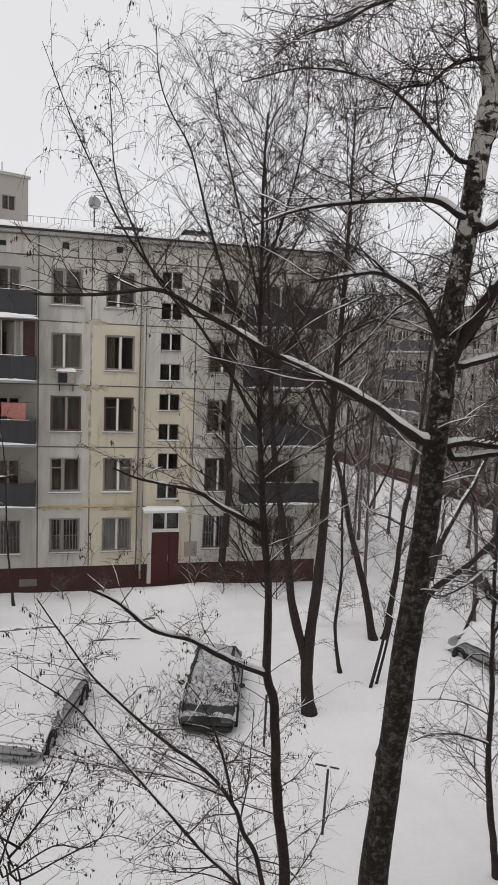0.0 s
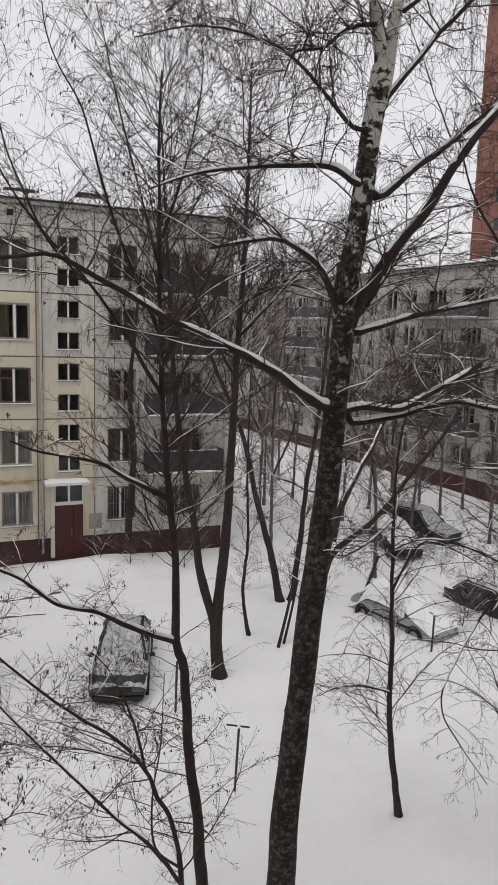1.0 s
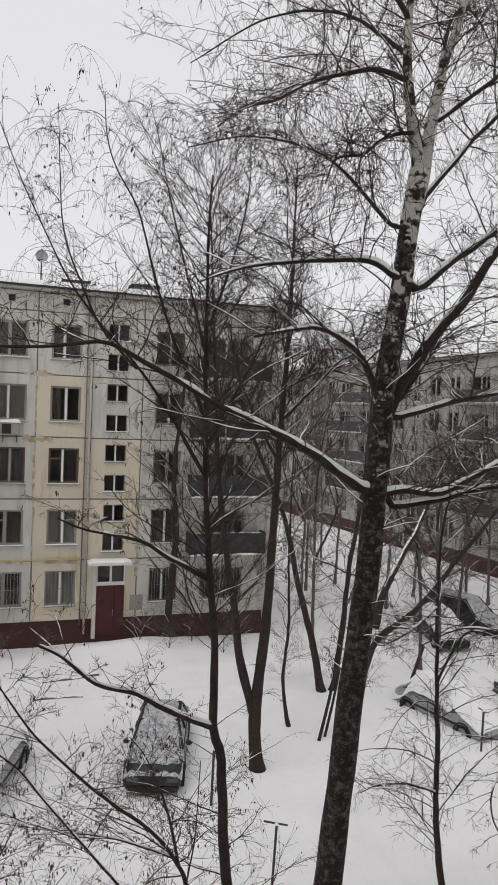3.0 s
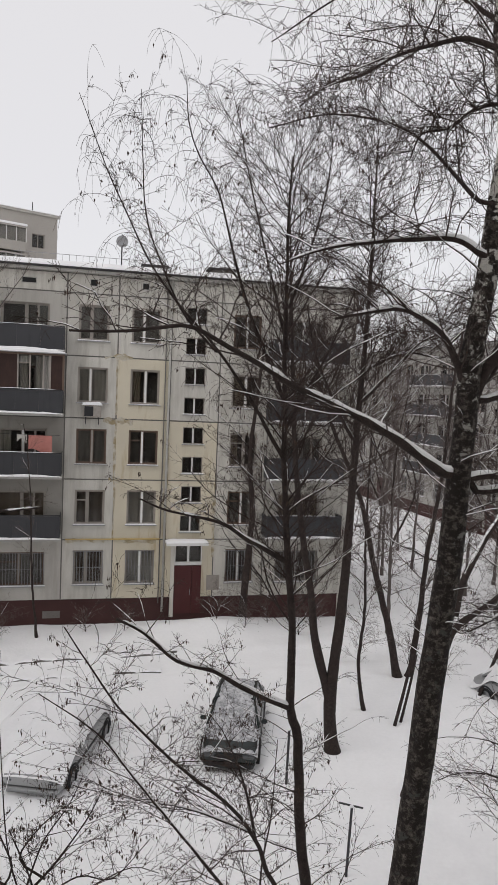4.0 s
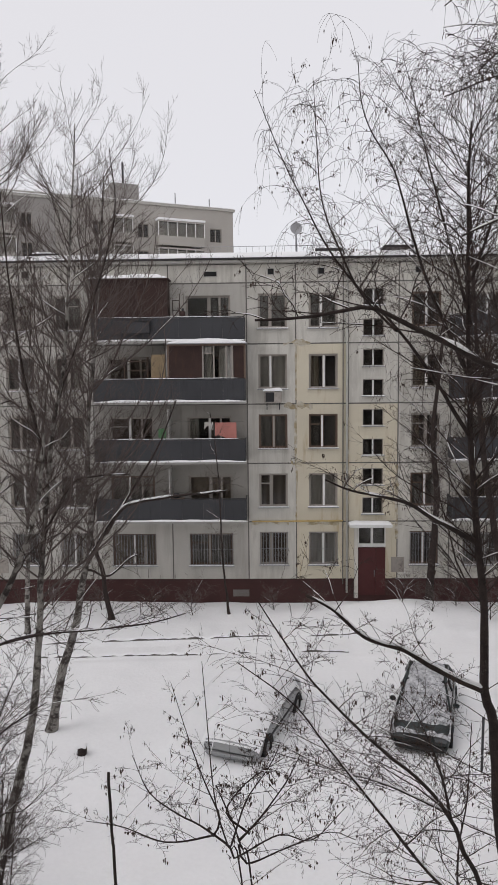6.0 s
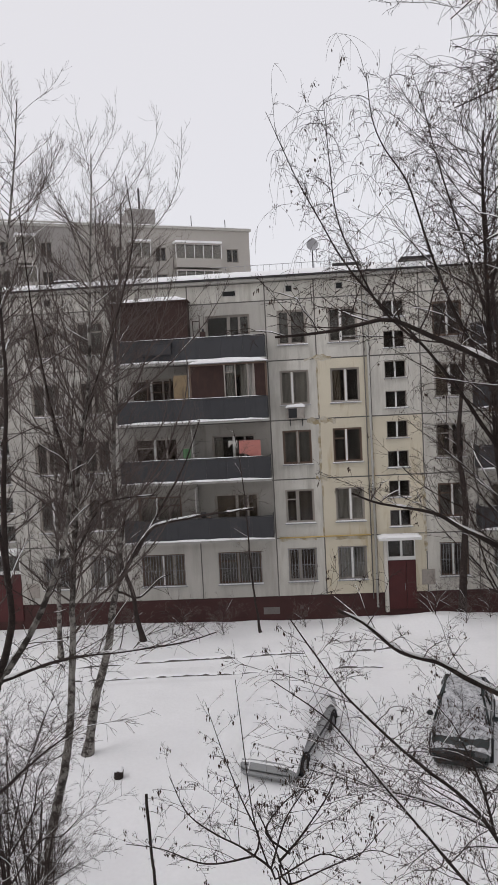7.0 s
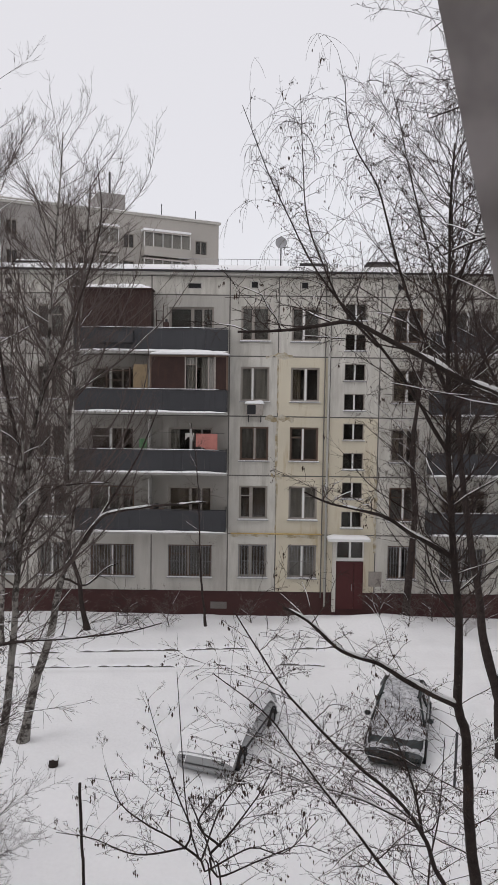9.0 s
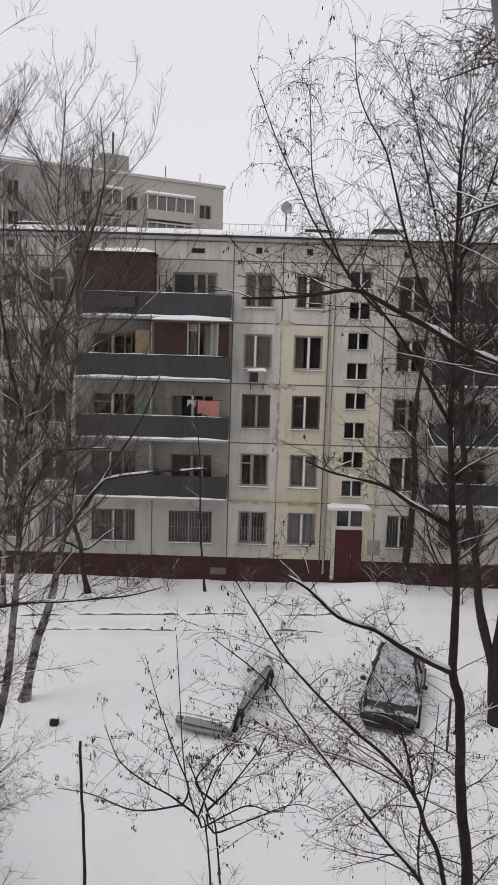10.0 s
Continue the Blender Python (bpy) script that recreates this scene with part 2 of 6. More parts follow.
def box_data(x0, x1, y0, y1, z0, z1, V, F):
    b = len(V)
    V += [(x0, y0, z0), (x1, y0, z0), (x1, y1, z0), (x0, y1, z0), (x0, y0, z1), (x1, y0, z1), (x1, y1, z1), (x0, y1, z1)]
    F += [(b, b + 3, b + 2, b + 1), (b + 4, b + 5, b + 6, b + 7), (b, b + 1, b + 5, b + 4), (b + 1, b + 2, b + 6, b + 5), (b + 2, b + 3, b + 7, b + 6), (b + 3, b, b + 4, b + 7)]


def boxes(name, items, mat, parent=None, label="", bevel=0.0, kind="", m=None):
    """One mesh of boxes (x0, x1, y0, y1, z0, z1), with softened edges where asked."""
    V, F = [], []
    for it in items:
        box_data(*it, V, F)
    me = mesh_of(name, V, F, mat)
    if bevel:
        bm = bmesh.new()
        bm.from_mesh(me)
        bmesh.ops.bevel(bm, geom=bm.edges[:], offset=bevel, segments=2, affect="EDGES", clamp_overlap=True)
        bm.to_mesh(me)
        bm.free()
    return under(name, me, parent, label, m, kind)


def tube_data(pts, radii, sides, V, F, cap=True):
    """A tapered tube along pts, added to V and F."""
    n = len(pts)
    base = len(V)
    prev = None
    for i in range(n):
        a = pts[max(i - 1, 0)]
        b = pts[min(i + 1, n - 1)]
        dx, dy, dz = b[0] - a[0], b[1] - a[1], b[2] - a[2]
        l = math.sqrt(dx * dx + dy * dy + dz * dz) or 1.0
        dx, dy, dz = dx / l, dy / l, dz / l
        if prev is None:
            ux, uy, uz = (1.0, 0.0, 0.0) if abs(dx) < 0.8 else (0.0, 1.0, 0.0)
        else:
            ux, uy, uz = prev
        k = ux * dx + uy * dy + uz * dz
        ux, uy, uz = ux - k * dx, uy - k * dy, uz - k * dz
        l = math.sqrt(ux * ux + uy * uy + uz * uz) or 1.0
        ux, uy, uz = ux / l, uy / l, uz / l
        prev = (ux, uy, uz)
        wx, wy, wz = dy * uz - dz * uy, dz * ux - dx * uz, dx * uy - dy * ux
        r = radii[i]
        x, y, z = pts[i]
        for s in range(sides):
            an = 2 * math.pi * s / sides
            c, q = r * math.cos(an), r * math.sin(an)
            V.append((x + c * ux + q * wx, y + c * uy + q * wy, z + c * uz + q * wz))
    for i in range(n - 1):
        for s in range(sides):
            t = (s + 1) % sides
            F.append((base + i * sides + s, base + i * sides + t, base + (i + 1) * sides + t, base + (i + 1) * sides + s))
    if cap:
        F.append(tuple(base + s for s in reversed(range(sides))))
        F.append(tuple(base + (n - 1) * sides + s for s in range(sides)))


def rods(name, paths, mat, parent=None, label="", sides=8, kind=""):
    """One mesh of round rods: each (points, radius)."""
    V, F = [], []
    for pts, r in paths:
        tube_data(pts, [r] * len(pts), sides, V, F)
    return under(name, mesh_of(name, V, F, mat, True), parent, label, kind=kind)


# ---- ground ----
def fbm(x, y, s):
    return noise.fractal(Vector((x * s, y * s, 3.7)), 0.8, 2.0, 4)


def ground_height(x, y):
    z = 0.10 * fbm(x, y, 0.12) + 0.035 * fbm(x, y, 0.6)
    # yard lane: a lower strip between two soft kerb banks
    lane = max(0.0, 1 - abs(y - 24.7 - 0.06 * x) / 1.2)
    z -= 0.10 * min(1.0, lane * 2.5)
    # bank of cleared snow by the entrance
    z += 0.55 * math.exp(-(((x - 6.6) / 2.4) ** 2 + ((y - 28.6) / 1.0) ** 2))
    z += 0.22 * math.exp(-(((x - 3.6) / 1.6) ** 2 + ((y - 28.7) / 0.7) ** 2))
    # drift heaped against the windward side of the buried car
    ax, ay = x + 0.75, y - 16.3
    along, across = 0.338 * ax + 0.941 * ay, 0.941 * ax - 0.338 * ay
    z += 1.0 * math.exp(-((across + 1.05) / 0.85) ** 6 - ((along - 2.2) / 1.8) ** 6)
    z += 0.16 * math.exp(-(((x + 0.7) / 2.2) ** 2 + ((y - 19.5) / 3.2) ** 2))
    return z


def make_ground():
    xs = np.concatenate([np.linspace(-900, -40, 14), np.linspace(-38, -14, 30), np.linspace(-13.6, 22, 150), np.linspace(22.5, 60, 60), np.linspace(66, 900, 14)])
    ys = np.concatenate([np.linspace(-300, -6, 10), np.linspace(-4, 9.6, 30), np.linspace(9.8, 30, 140), np.linspace(30.6, 60, 40), np.linspace(70, 1500, 16)])
    V = [(float(x), float(y), ground_height(x, y)) for y in ys for x in xs]
    nx = len(xs)
    F = [(j * nx + i, j * nx + i + 1, (j + 1) * nx + i + 1, (j + 1) * nx + i) for j in range(len(ys) - 1) for i in range(nx - 1)]
    ob = new("ground", mesh_of("ground", V, F, M["ground_snow"], True))
    tagged(ob, "deep fresh snow cover over the whole courtyard", "ground", kind="structure")


make_ground()


def kerb(name, x0, x1, y0, slope, label):
    """A row of kerb stones whose edge shows above the snow."""
    V, F = [], []
    n = 120
    for i in range(n + 1):
        x = x0 + (x1 - x0) * i / n
        y = y0 + slope * x
        g = ground_height(x, y)
        up = 0.032 + 0.085 * fbm(x, 2.0 + y0, 1.5)
        V += [(x, y - 0.07, g - 0.2), (x, y - 0.07, g + up), (x, y + 0.07, g + up + 0.01), (x, y + 0.07, g - 0.2)]
    for i in range(n):
        for j in range(3):
            b = i * 4 + j
            F.append((b, b + 4, b + 5, b + 1))
    tagged(new(name, mesh_of(name, V, F, M["mortar"])), label, "kerb", kind="structure")
    V, F = [], []
    for i in range(n + 1):
        x = x0 + (x1 - x0) * i / n
        y = y0 + slope * x
        g = ground_height(x, y)
        up = 0.032 + 0.085 * fbm(x, 2.0 + y0, 1.5)
        V += [(x, y - 0.072, g + up + 0.004), (x, y - 0.03, g + up + 0.045), (x, y + 0.1, g + up + 0.05), (x, y + 0.9, ground_height(x, y + 0.9) - 0.01)]
    for i in range(n):
        for j in range(3):
            b = i * 4 + j
            F.append((b, b + 4, b + 5, b + 1))
    tagged(new("kerb_snow", mesh_of("kerb_snow", V, F, M["snow"], True)), "snow lying behind the kerb", "snow", kind="structure")


kerb("kerb", -9.0, 4.2, 25.78, 0.079, "low concrete kerb edge showing through the snow")
kerb("kerb", -9.0, 3.4, 24.22, 0.043, "low concrete kerb edge showing through the snow")

# ---- panel houses ----
STOREY, JOINT0, TOP = 2.7, 1.12, 15.45


def wall_panel(x0, x1, z0, z1, holes, thick=0.3, gap=0.028):
    """A wall slab from x0 to x1 and z0 to z1, front at y 0, with openings cut through and a chamfered rim."""
    x0, x1, z0, z1 = x0 + gap, x1 - gap, z0 + gap, z1 - gap
    hs = [(max(a, x0), min(b, x1), max(c, z0), min(d, z1)) for a, b, c, d in holes if a < x1 and b > x0 and c < z1 and d > z0]
    cx = sorted({x0, x1, *[h[0] for h in hs], *[h[1] for h in hs]})
    cz = sorted({z0, z1, *[h[2] for h in hs], *[h[3] for h in hs]})
    V, F, idx = [], [], {}

    def v(x, y, z):
        k = (round(x, 4), y, round(z, 4))
        if k not in idx:
            idx[k] = len(V)
            V.append((x, y, z))
        return idx[k]

    for i in range(len(cx) - 1):
        for j in range(len(cz) - 1):
            a, b, c, d = cx[i], cx[i + 1], cz[j], cz[j + 1]
            mx, mz = (a + b) / 2, (c + d) / 2
            if any(h[0] < mx < h[1] and h[2] < mz < h[3] for h in hs):
                continue
            F.append((v(a, 0, c), v(b, 0, c), v(b, 0, d), v(a, 0, d)))
    for a, b, c, d in [(x0, x1, z0, z1)] + hs:
        rim = (a, b, c, d) == (x0, x1, z0, z1)
        ring = [(a, c), (b, c), (b, d), (a, d)]
        for k in range(4):
            p, q = ring[k], ring[(k + 1) % 4]
            quad = (v(p[0], 0, p[1]), v(p[0], thick, p[1]), v(q[0], thick, q[1]), v(q[0], 0, q[1]))
            F.append(quad if rim else quad[::-1])
    return V, F


def cloth_sheet(x0, x1, z0, z1, y, folds, depth, rng, hem=0.0):
    n = max(6, int(folds * 6))
    V, F = [], []
    ph = rng.uniform(0, 6)
    for j in range(5):
        f = j / 4
        for i in range(n + 1):
            u = i / n
            V.append((x0 + (x1 - x0) * u, y + depth * math.sin(u * folds * 6.28 + ph + f * 0.6), z1 + (z0 - z1) * f + hem * math.sin(u * 5 + ph) * f))
    for j in range(4):
        for i in range(n):
            b = j * (n + 1) + i
            F.append((b, b + 1, b + n + 2, b + n + 1))
    return V, F


def window_unit(house, x0, x1, z0, z1, rng, style=None, bars=False, sill=True, snow_sill=True):
    """A window in its opening: frame, panes, sill, and often a curtain behind."""
    style = style or rng.choice(["grey", "grey", "wood"])
    fm = M[style + "_frame"]
    small = x1 - x0 < 1.0
    w, d = (0.04 if small else 0.065), 0.10
    half = 0.035 if small else 0.045
    y = 0.10
    mid = x0 + (x1 - x0) * (0.5 if small else rng.choice([0.5, 0.52, 0.46, 0.42]))
    parts = [(x0, x1, y, y + d, z0, z0 + w), (x0, x1, y, y + d, z1 - w, z1), (x0, x0 + w, y, y + d, z0 + w, z1 - w), (x1 - w, x1, y, y + d, z0 + w, z1 - w)]
    if z1 - z0 > 1.0 and rng.random() < 0.4:
        side = rng.random() < 0.5
        h = z0 + (z1 - z0) * 0.7
        parts.append((x0 + w, mid - half, y, y + d, h - 0.025, h + 0.025) if side else (mid + half, x1 - w, y, y + d, h - 0.025, h + 0.025))
    win = boxes("window", parts, fm, house)
    boxes("mullion", [(mid - half, mid + half, y - 0.01, y + d, z0 + w, z1 - w)], M["white_frame"] if small or rng.random() < 0.6 else M["grey_frame"], win)
    if x1 - x0 > 1.5:
        third = (mid + x1) / 2
        boxes("mullion", [(third - half, third + half, y - 0.01, y + d, z0 + w, z1 - w)], M["grey_frame"], win)
    sash = []
    for a, b in ((x0 + w, mid - half), (mid + half, x1 - w)):
        sash += [(a, a + 0.03, y + 0.03, y + 0.08, z0 + w, z1 - w), (b - 0.03, b, y + 0.03, y + 0.08, z0 + w, z1 - w), (a + 0.03, b - 0.03, y + 0.03, y + 0.08, z0 + w, z0 + w + 0.04), (a + 0.03, b - 0.03, y + 0.03, y + 0.08, z1 - w - 0.03, z1 - w)]
    if not small:
        boxes("sash", sash, M["wood_frame"] if style == "wood" else M["grey_frame"], win)
    for a, b in ((x0 + w, mid - half), (mid + half, x1 - w)):
        pane = boxes("pane", [(a, b, y + 0.045, y + 0.055, z0 + w, z1 - w)], M["glass"], win)
        pane.visible_shadow = False
    if sill:
        boxes("sill", [(x0 - 0.06, x1 + 0.06, -0.09, 0.10, z0 - 0.04, z0 - 0.005)], M["metal"], win)
        if snow_sill:
            boxes("sill_snow", [(x0 - 0.05, x1 + 0.05, -0.08, 0.09, z0 - 0.003, z0 + rng.uniform(0.010, 0.035))], M["snow"], win, "thin snow lying on the sill", bevel=0.01)
    if z1 - z0 > 1.0 and rng.random() < 0.92:
        cm = M[rng.choice(["curtain", "curtain_grey", "curtain_grey", "curtain_brown", "curtain_dim"])]
        k = rng.random()
        spans = [(x0, x0 + (x1 - x0) * rng.uniform(0.2, 0.5))] if k < 0.2 else [(x1 - (x1 - x0) * rng.uniform(0.2, 0.45), x1)] if k < 0.38 else [(x0, x1)]
        for a, b in spans:
            V, F = cloth_sheet(a, b, z0, z1, 0.29, 4, 0.03, rng)
            under("curtain", mesh_of("curtain", V, F, cm, True), win)
    if bars:
        it = []
        n = int((x1 - x0) / 0.13)
        for i in range(n + 1):
            xx = x0 + 0.02 + (x1 - x0 - 0.04) * i / n
            it.append(([(xx, -0.03, z0 + 0.02), (xx, -0.03, z1 - 0.02)], 0.012))
        for zz in (z0 + 0.05, (z0 + z1) / 2, z1 - 0.05):
            it.append(([(x0 - 0.03, -0.03, zz), (x1 + 0.03, -0.03, zz)], 0.010))
        rods("window_grille", it, M["metal"], win, "grey iron window grille", sides=4)
    return win


def lumpy_snow(name, x0, x1, y0, y1, z, h, parent, rng, label="", n=24):
    """A rounded ridge of snow on a ledge."""
    V, F = [], []
    ph = rng.uniform(0, 50)
    prof = [(0.0, 0.0), (0.02, 0.55), (0.2, 0.95), (0.5, 1.0), (0.8, 0.9), (0.98, 0.5), (1.0, 0.0)]
    for i in range(n + 1):
        u = i / n
        s = 0.75 + 0.5 * noise.noise(Vector((u * (x1 - x0) * 0.9 + ph, ph, 0))) + 0.2 * noise.noise(Vector((u * (x1 - x0) * 4 + ph, 1, 0)))
        e = min(1, 8 * u, 8 * (1 - u)) ** 0.5 if 0 < u < 1 else 0.05
        for a, b in prof:
            V.append((x0 + (x1 - x0) * u, y0 + (y1 - y0) * a, z + h * s * e * b))
    k = len(prof)
    for i in range(n):
        for j in range(k - 1):
            F.append((i * k + j, (i + 1) * k + j, (i + 1) * k + j + 1, i * k + j + 1))
    F.append(tuple(range(k)))
    F.append(tuple(n * k + j for j in reversed(range(k))))
    return under(name, mesh_of(name, V, F, M["snow"], True), parent, label)


def balcony(house, x0, x1, zs, rng, deep=0.95):
    """One balcony: slab, sheet-clad front and sides, rail, snow along the slab's lip."""
    slab = boxes("balcony", [(x0, x1, -deep, 0.0, zs, zs + 0.14)], M["slab"], house, "concrete balcony slab with a slate grey sheet parapet", bevel=0.01)
    n = max(2, int((x1 - x0) / 0.9))
    zb, zt = zs + 0.14, zs + 1.08
    for i in range(n):
        a, b = x0 + 0.05 + (x1 - x0 - 0.1) * i / n, x0 + 0.05 + (x1 - x0 - 0.1) * (i + 1) / n
        boxes("parapet_sheet", [(a + 0.002, b - 0.002, -deep + 0.05, -deep + 0.075, zb, zt)], M["balcony"], slab)
    for xx in (x0 + 0.03, x1 - 0.05):
        boxes("side_sheet", [(xx, xx + 0.02, -deep + 0.08, -0.02, zb, zt)], M["balcony"], slab)
    rods("handrail", [([(x0 + 0.04, -0.02, zt + 0.03), (x0 + 0.04, -deep + 0.06, zt + 0.03), (x1 - 0.04, -deep + 0.06, zt + 0.03), (x1 - 0.04, -0.02, zt + 0.03)], 0.022)], M["iron"], slab, sides=6)
    lumpy_snow("slab_snow", x0 - 0.02, x1 + 0.02, -deep - 0.05, -deep + 0.046, zs + 0.10, 0.11, slab, rng, "snow along the slab edge", 40)
    if rng.random() < 0.6:
        lumpy_snow("rail_snow", x0 + 0.2, x1 - 0.3, -deep + 0.03, -deep + 0.10, zt + 0.045, 0.03, slab, rng, "", 40)
    return slab


def panel_house(name, label, m, u0, u1, joints, columns, stairs, balconies, rng, tone=None, back=12.0, top_extra=True, barred=True):
    """A five-storey panel house. Local x runs along the front, y into the house. columns: (x0, x1) of window columns."""
    house = thing(name, label, "apartment building", m=m)
    levels = [JOINT0 + STOREY * k for k in range(6)] + [TOP]
    holes = []
    for x0, x1 in columns:
        for k in range(5):
            z1 = 3.3 + STOREY * k
            holes.append((x0, x1, z1 - 1.50, z1 + 0.05))
    stair_holes = []
    for s in stairs:
        for k in range(8):
            zb = 4.2 + 1.345 * k
            stair_holes.append((s - 0.47, s + 0.47, zb - 0.04, zb + 0.72))
        stair_holes.append((s - 0.66, s + 0.60, JOINT0 + 0.03, 3.64))
    bal_holes = []
    for b0, b1, flats in balconies:
        for k in range(5):
            for c0, c1 in flats:
                z1 = 3.28 + STOREY * k
                bal_holes.append((c0, c1, z1 - 1.5, z1))
    every = holes + stair_holes + bal_holes
    xs = sorted({u0, u1, *[j for j in joints if u0 < j < u1]})
    for i in range(len(xs) - 1):
        for k in range(6):
            V, F = wall_panel(xs[i], xs[i + 1], levels[k], levels[k + 1], every)
            mid = (xs[i] + xs[i + 1]) / 2
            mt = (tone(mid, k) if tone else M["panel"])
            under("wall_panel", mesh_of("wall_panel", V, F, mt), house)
    # mortar behind the joints, cut where openings are
    V, F = [], []
    for x in xs[1:-1]:
        box_data(x - 0.05, x + 0.05, 0.02, 0.06, JOINT0, TOP, V, F)
    for z in levels[1:-1]:
        cuts = sorted([(h[0], h[1]) for h in every if h[2] < z < h[3]])
        a = u0
        for c0, c1 in cuts:
            if c0 > a:
                box_data(a, c0, 0.021, 0.059, z - 0.05, z + 0.05, V, F)
            a = max(a, c1)
        box_data(a, u1, 0.021, 0.059, z - 0.05, z + 0.05, V, F)
    under("joint_mortar", mesh_of("joint_mortar", V, F, M["mortar"]), house)
    # shell: plinth, sides, back, roof, rooms painted dark to look unlit
    boxes("plinth", [(u0, u1, 0.05, 0.35, -0.4, JOINT0 + 0.012)], M["plinth"], house, "dark red painted plinth")
    boxes("end_wall", [(u0 - 0.3, u0, 0.004, back, -0.4, TOP)], M["panel"], house)
    boxes("end_wall", [(u1, u1 + 0.3, 0.004, back, -0.4, TOP)], M["panel"], house)
    boxes("back_wall", [(u0, u1, back - 0.3, back, -0.4, TOP)], M["panel"], house)
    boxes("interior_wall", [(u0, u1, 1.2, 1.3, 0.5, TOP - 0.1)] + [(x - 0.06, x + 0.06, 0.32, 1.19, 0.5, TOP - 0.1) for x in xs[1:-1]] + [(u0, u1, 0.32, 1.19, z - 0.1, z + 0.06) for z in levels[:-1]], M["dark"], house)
    boxes("cornice", [(u0 - 0.35, u1 + 0.35, -0.32, back + 0.3, TOP, TOP + 0.14)], M["cornice"], house, bevel=0.02)
    boxes("roof", [(u0 - 0.40, u1 + 0.40, -0.42, back + 0.4, TOP + 0.14, TOP + 0.21)], M["roofing"], house, "dark roof edge under snow")
    # snow on the shallow roof
    V, F = [], []
    nx, ny = int((u1 - u0) / 0.7), 8
    for j in range(ny + 1):
        for i in range(nx + 1):
            x = u0 - 0.38 + (u1 - u0 + 0.76) * i / nx
            f = j / ny
            y = -0.41 + (0 if j == 0 else 0.03 + (back / 2 + 0.4) * (j - 1) / (ny - 1))
            lip = 0.15 + 0.05 * noise.noise(Vector((x * 0.35, 2, 5))) + 0.02 * noise.noise(Vector((x * 2.5, 4, 5)))
            z = TOP + 0.213 + (0.0 if j == 0 else lip + 0.55 * f)
            V.append((x, y, z))
    for j in range(ny):
        for i in range(nx):
            b = j * (nx + 1) + i
            F.append((b, b + 1, b + nx + 2, b + nx + 1))
    under("roof_snow", mesh_of("roof_snow", V, F, M["snow"], True), house, "snow blanket on the roof")
    # windows
    for h in holes:
        ground = h[3] < 3.6
        window_unit(house, *h, rng, bars=ground and barred)
    for h in stair_holes:
        if h[1] - h[0] < 1.0:
            window_unit(house, *h, rng, style="grey")
    for h in bal_holes:
        window_unit(house, *h, rng, bars=h[3] < 3.6 and barred, sill=h[3] < 3.6)
    for b0, b1, flats in balconies:
        for k in range(1, 5):
            balcony(house, b0, b1, 3.94 + 2.67 * (k - 1), rng)
    # drain pipes and attic vents
    for s in stairs:
        rods("drain_pipe", [([(s - 1.18, -0.09, 0.5), (s - 1.18, -0.09, TOP)], 0.05)], M["cornice"], house, "dull grey drain pipe")
        rods("cable_duct", [([(s - 1.36, -0.05, 0.9), (s - 1.36, -0.05, TOP)], 0.025)], M["mortar"], house)
    return house


def entrance(house, s, rng):
    """Steel door, transom, concrete canopy with snow, and side pier."""
    door = boxes("door", [(s - 0.655, s + 0.16, -0.02, 0.06, JOINT0 - 0.75, 2.60), (s + 0.17, s + 0.595, -0.02, 0.06, JOINT0 - 0.75, 2.60)], M["door"], house, "dark red steel entrance door", bevel=0.008)
    rods("handle", [([(s + 0.08, -0.07, 1.25), (s + 0.08, -0.07, 1.55)], 0.014)], M["metal"], door, sides=6)
    fr = boxes("transom", [(s - 0.66, s + 0.60, 0.0, 0.09, 2.62, 2.78), (s - 0.66, s + 0.60, 0.0, 0.09, 3.57, 3.64), (s - 0.66, s - 0.61, 0.0, 0.09, 2.78, 3.57), (s + 0.55, s + 0.60, 0.0, 0.09, 2.78, 3.57), (s - 0.08, s + 0.02, 0.0, 0.09, 2.78, 3.57)], M["white_frame"], house, "white transom window over the door")
    for a, b in ((s - 0.61, s - 0.08), (s + 0.02, s + 0.55)):
        boxes("pane", [(a, b, 0.04, 0.05, 2.78, 3.57)], M["glass"], fr).visible_shadow = False
        # grey sheet added behind the pane to give it a light grey tone
        boxes("transom_backing", [(a, b, 0.14, 0.15, 2.78, 3.57)], M["curtain_grey"], fr)
    boxes("canopy", [(s - 1.12, s + 0.78, -0.8, -0.004, 3.68, 3.80)], M["white_frame"], house, "whitewashed concrete entrance canopy", bevel=0.015)
    lumpy_snow("canopy_snow", s - 1.12, s + 0.78, -0.8, -0.05, 3.80, 0.12, house, rng, "snow heaped on the canopy", 30)
    boxes("door_pier", [(s - 0.84, s - 0.665, -0.10, 0.03, 0.25, 3.67)], M["panel"], house, "whitewashed pier beside the door", bevel=0.01)
    boxes("notice_board", [(s + 0.85, s + 1.45, -0.035, -0.004, 1.45, 2.15)], M["grey_frame"], house, "faded notice board", bevel=0.005)


C0 = -4.05
PERIOD = 18.34
JOINTS = [0, 3.5, 5.7, 8.05, 10.29, 12.64, 14.84]
COLS = [(4.01, 5.31), (6.28, 7.58), (10.87, 12.17), (13.13, 14.43)]
FLATS = [(-2.8, -0.78), (0.78, 2.78)]


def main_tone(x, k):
    # shade-darkened panels behind the middle balconies
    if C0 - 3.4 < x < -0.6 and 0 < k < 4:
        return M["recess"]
    return M["panel_yellow"] if 1.65 < x < (6.2 if k < 3 else 4.0) and k < 4 else M["panel"] if x > -0.6 or k == 5 else M["panel_west"]


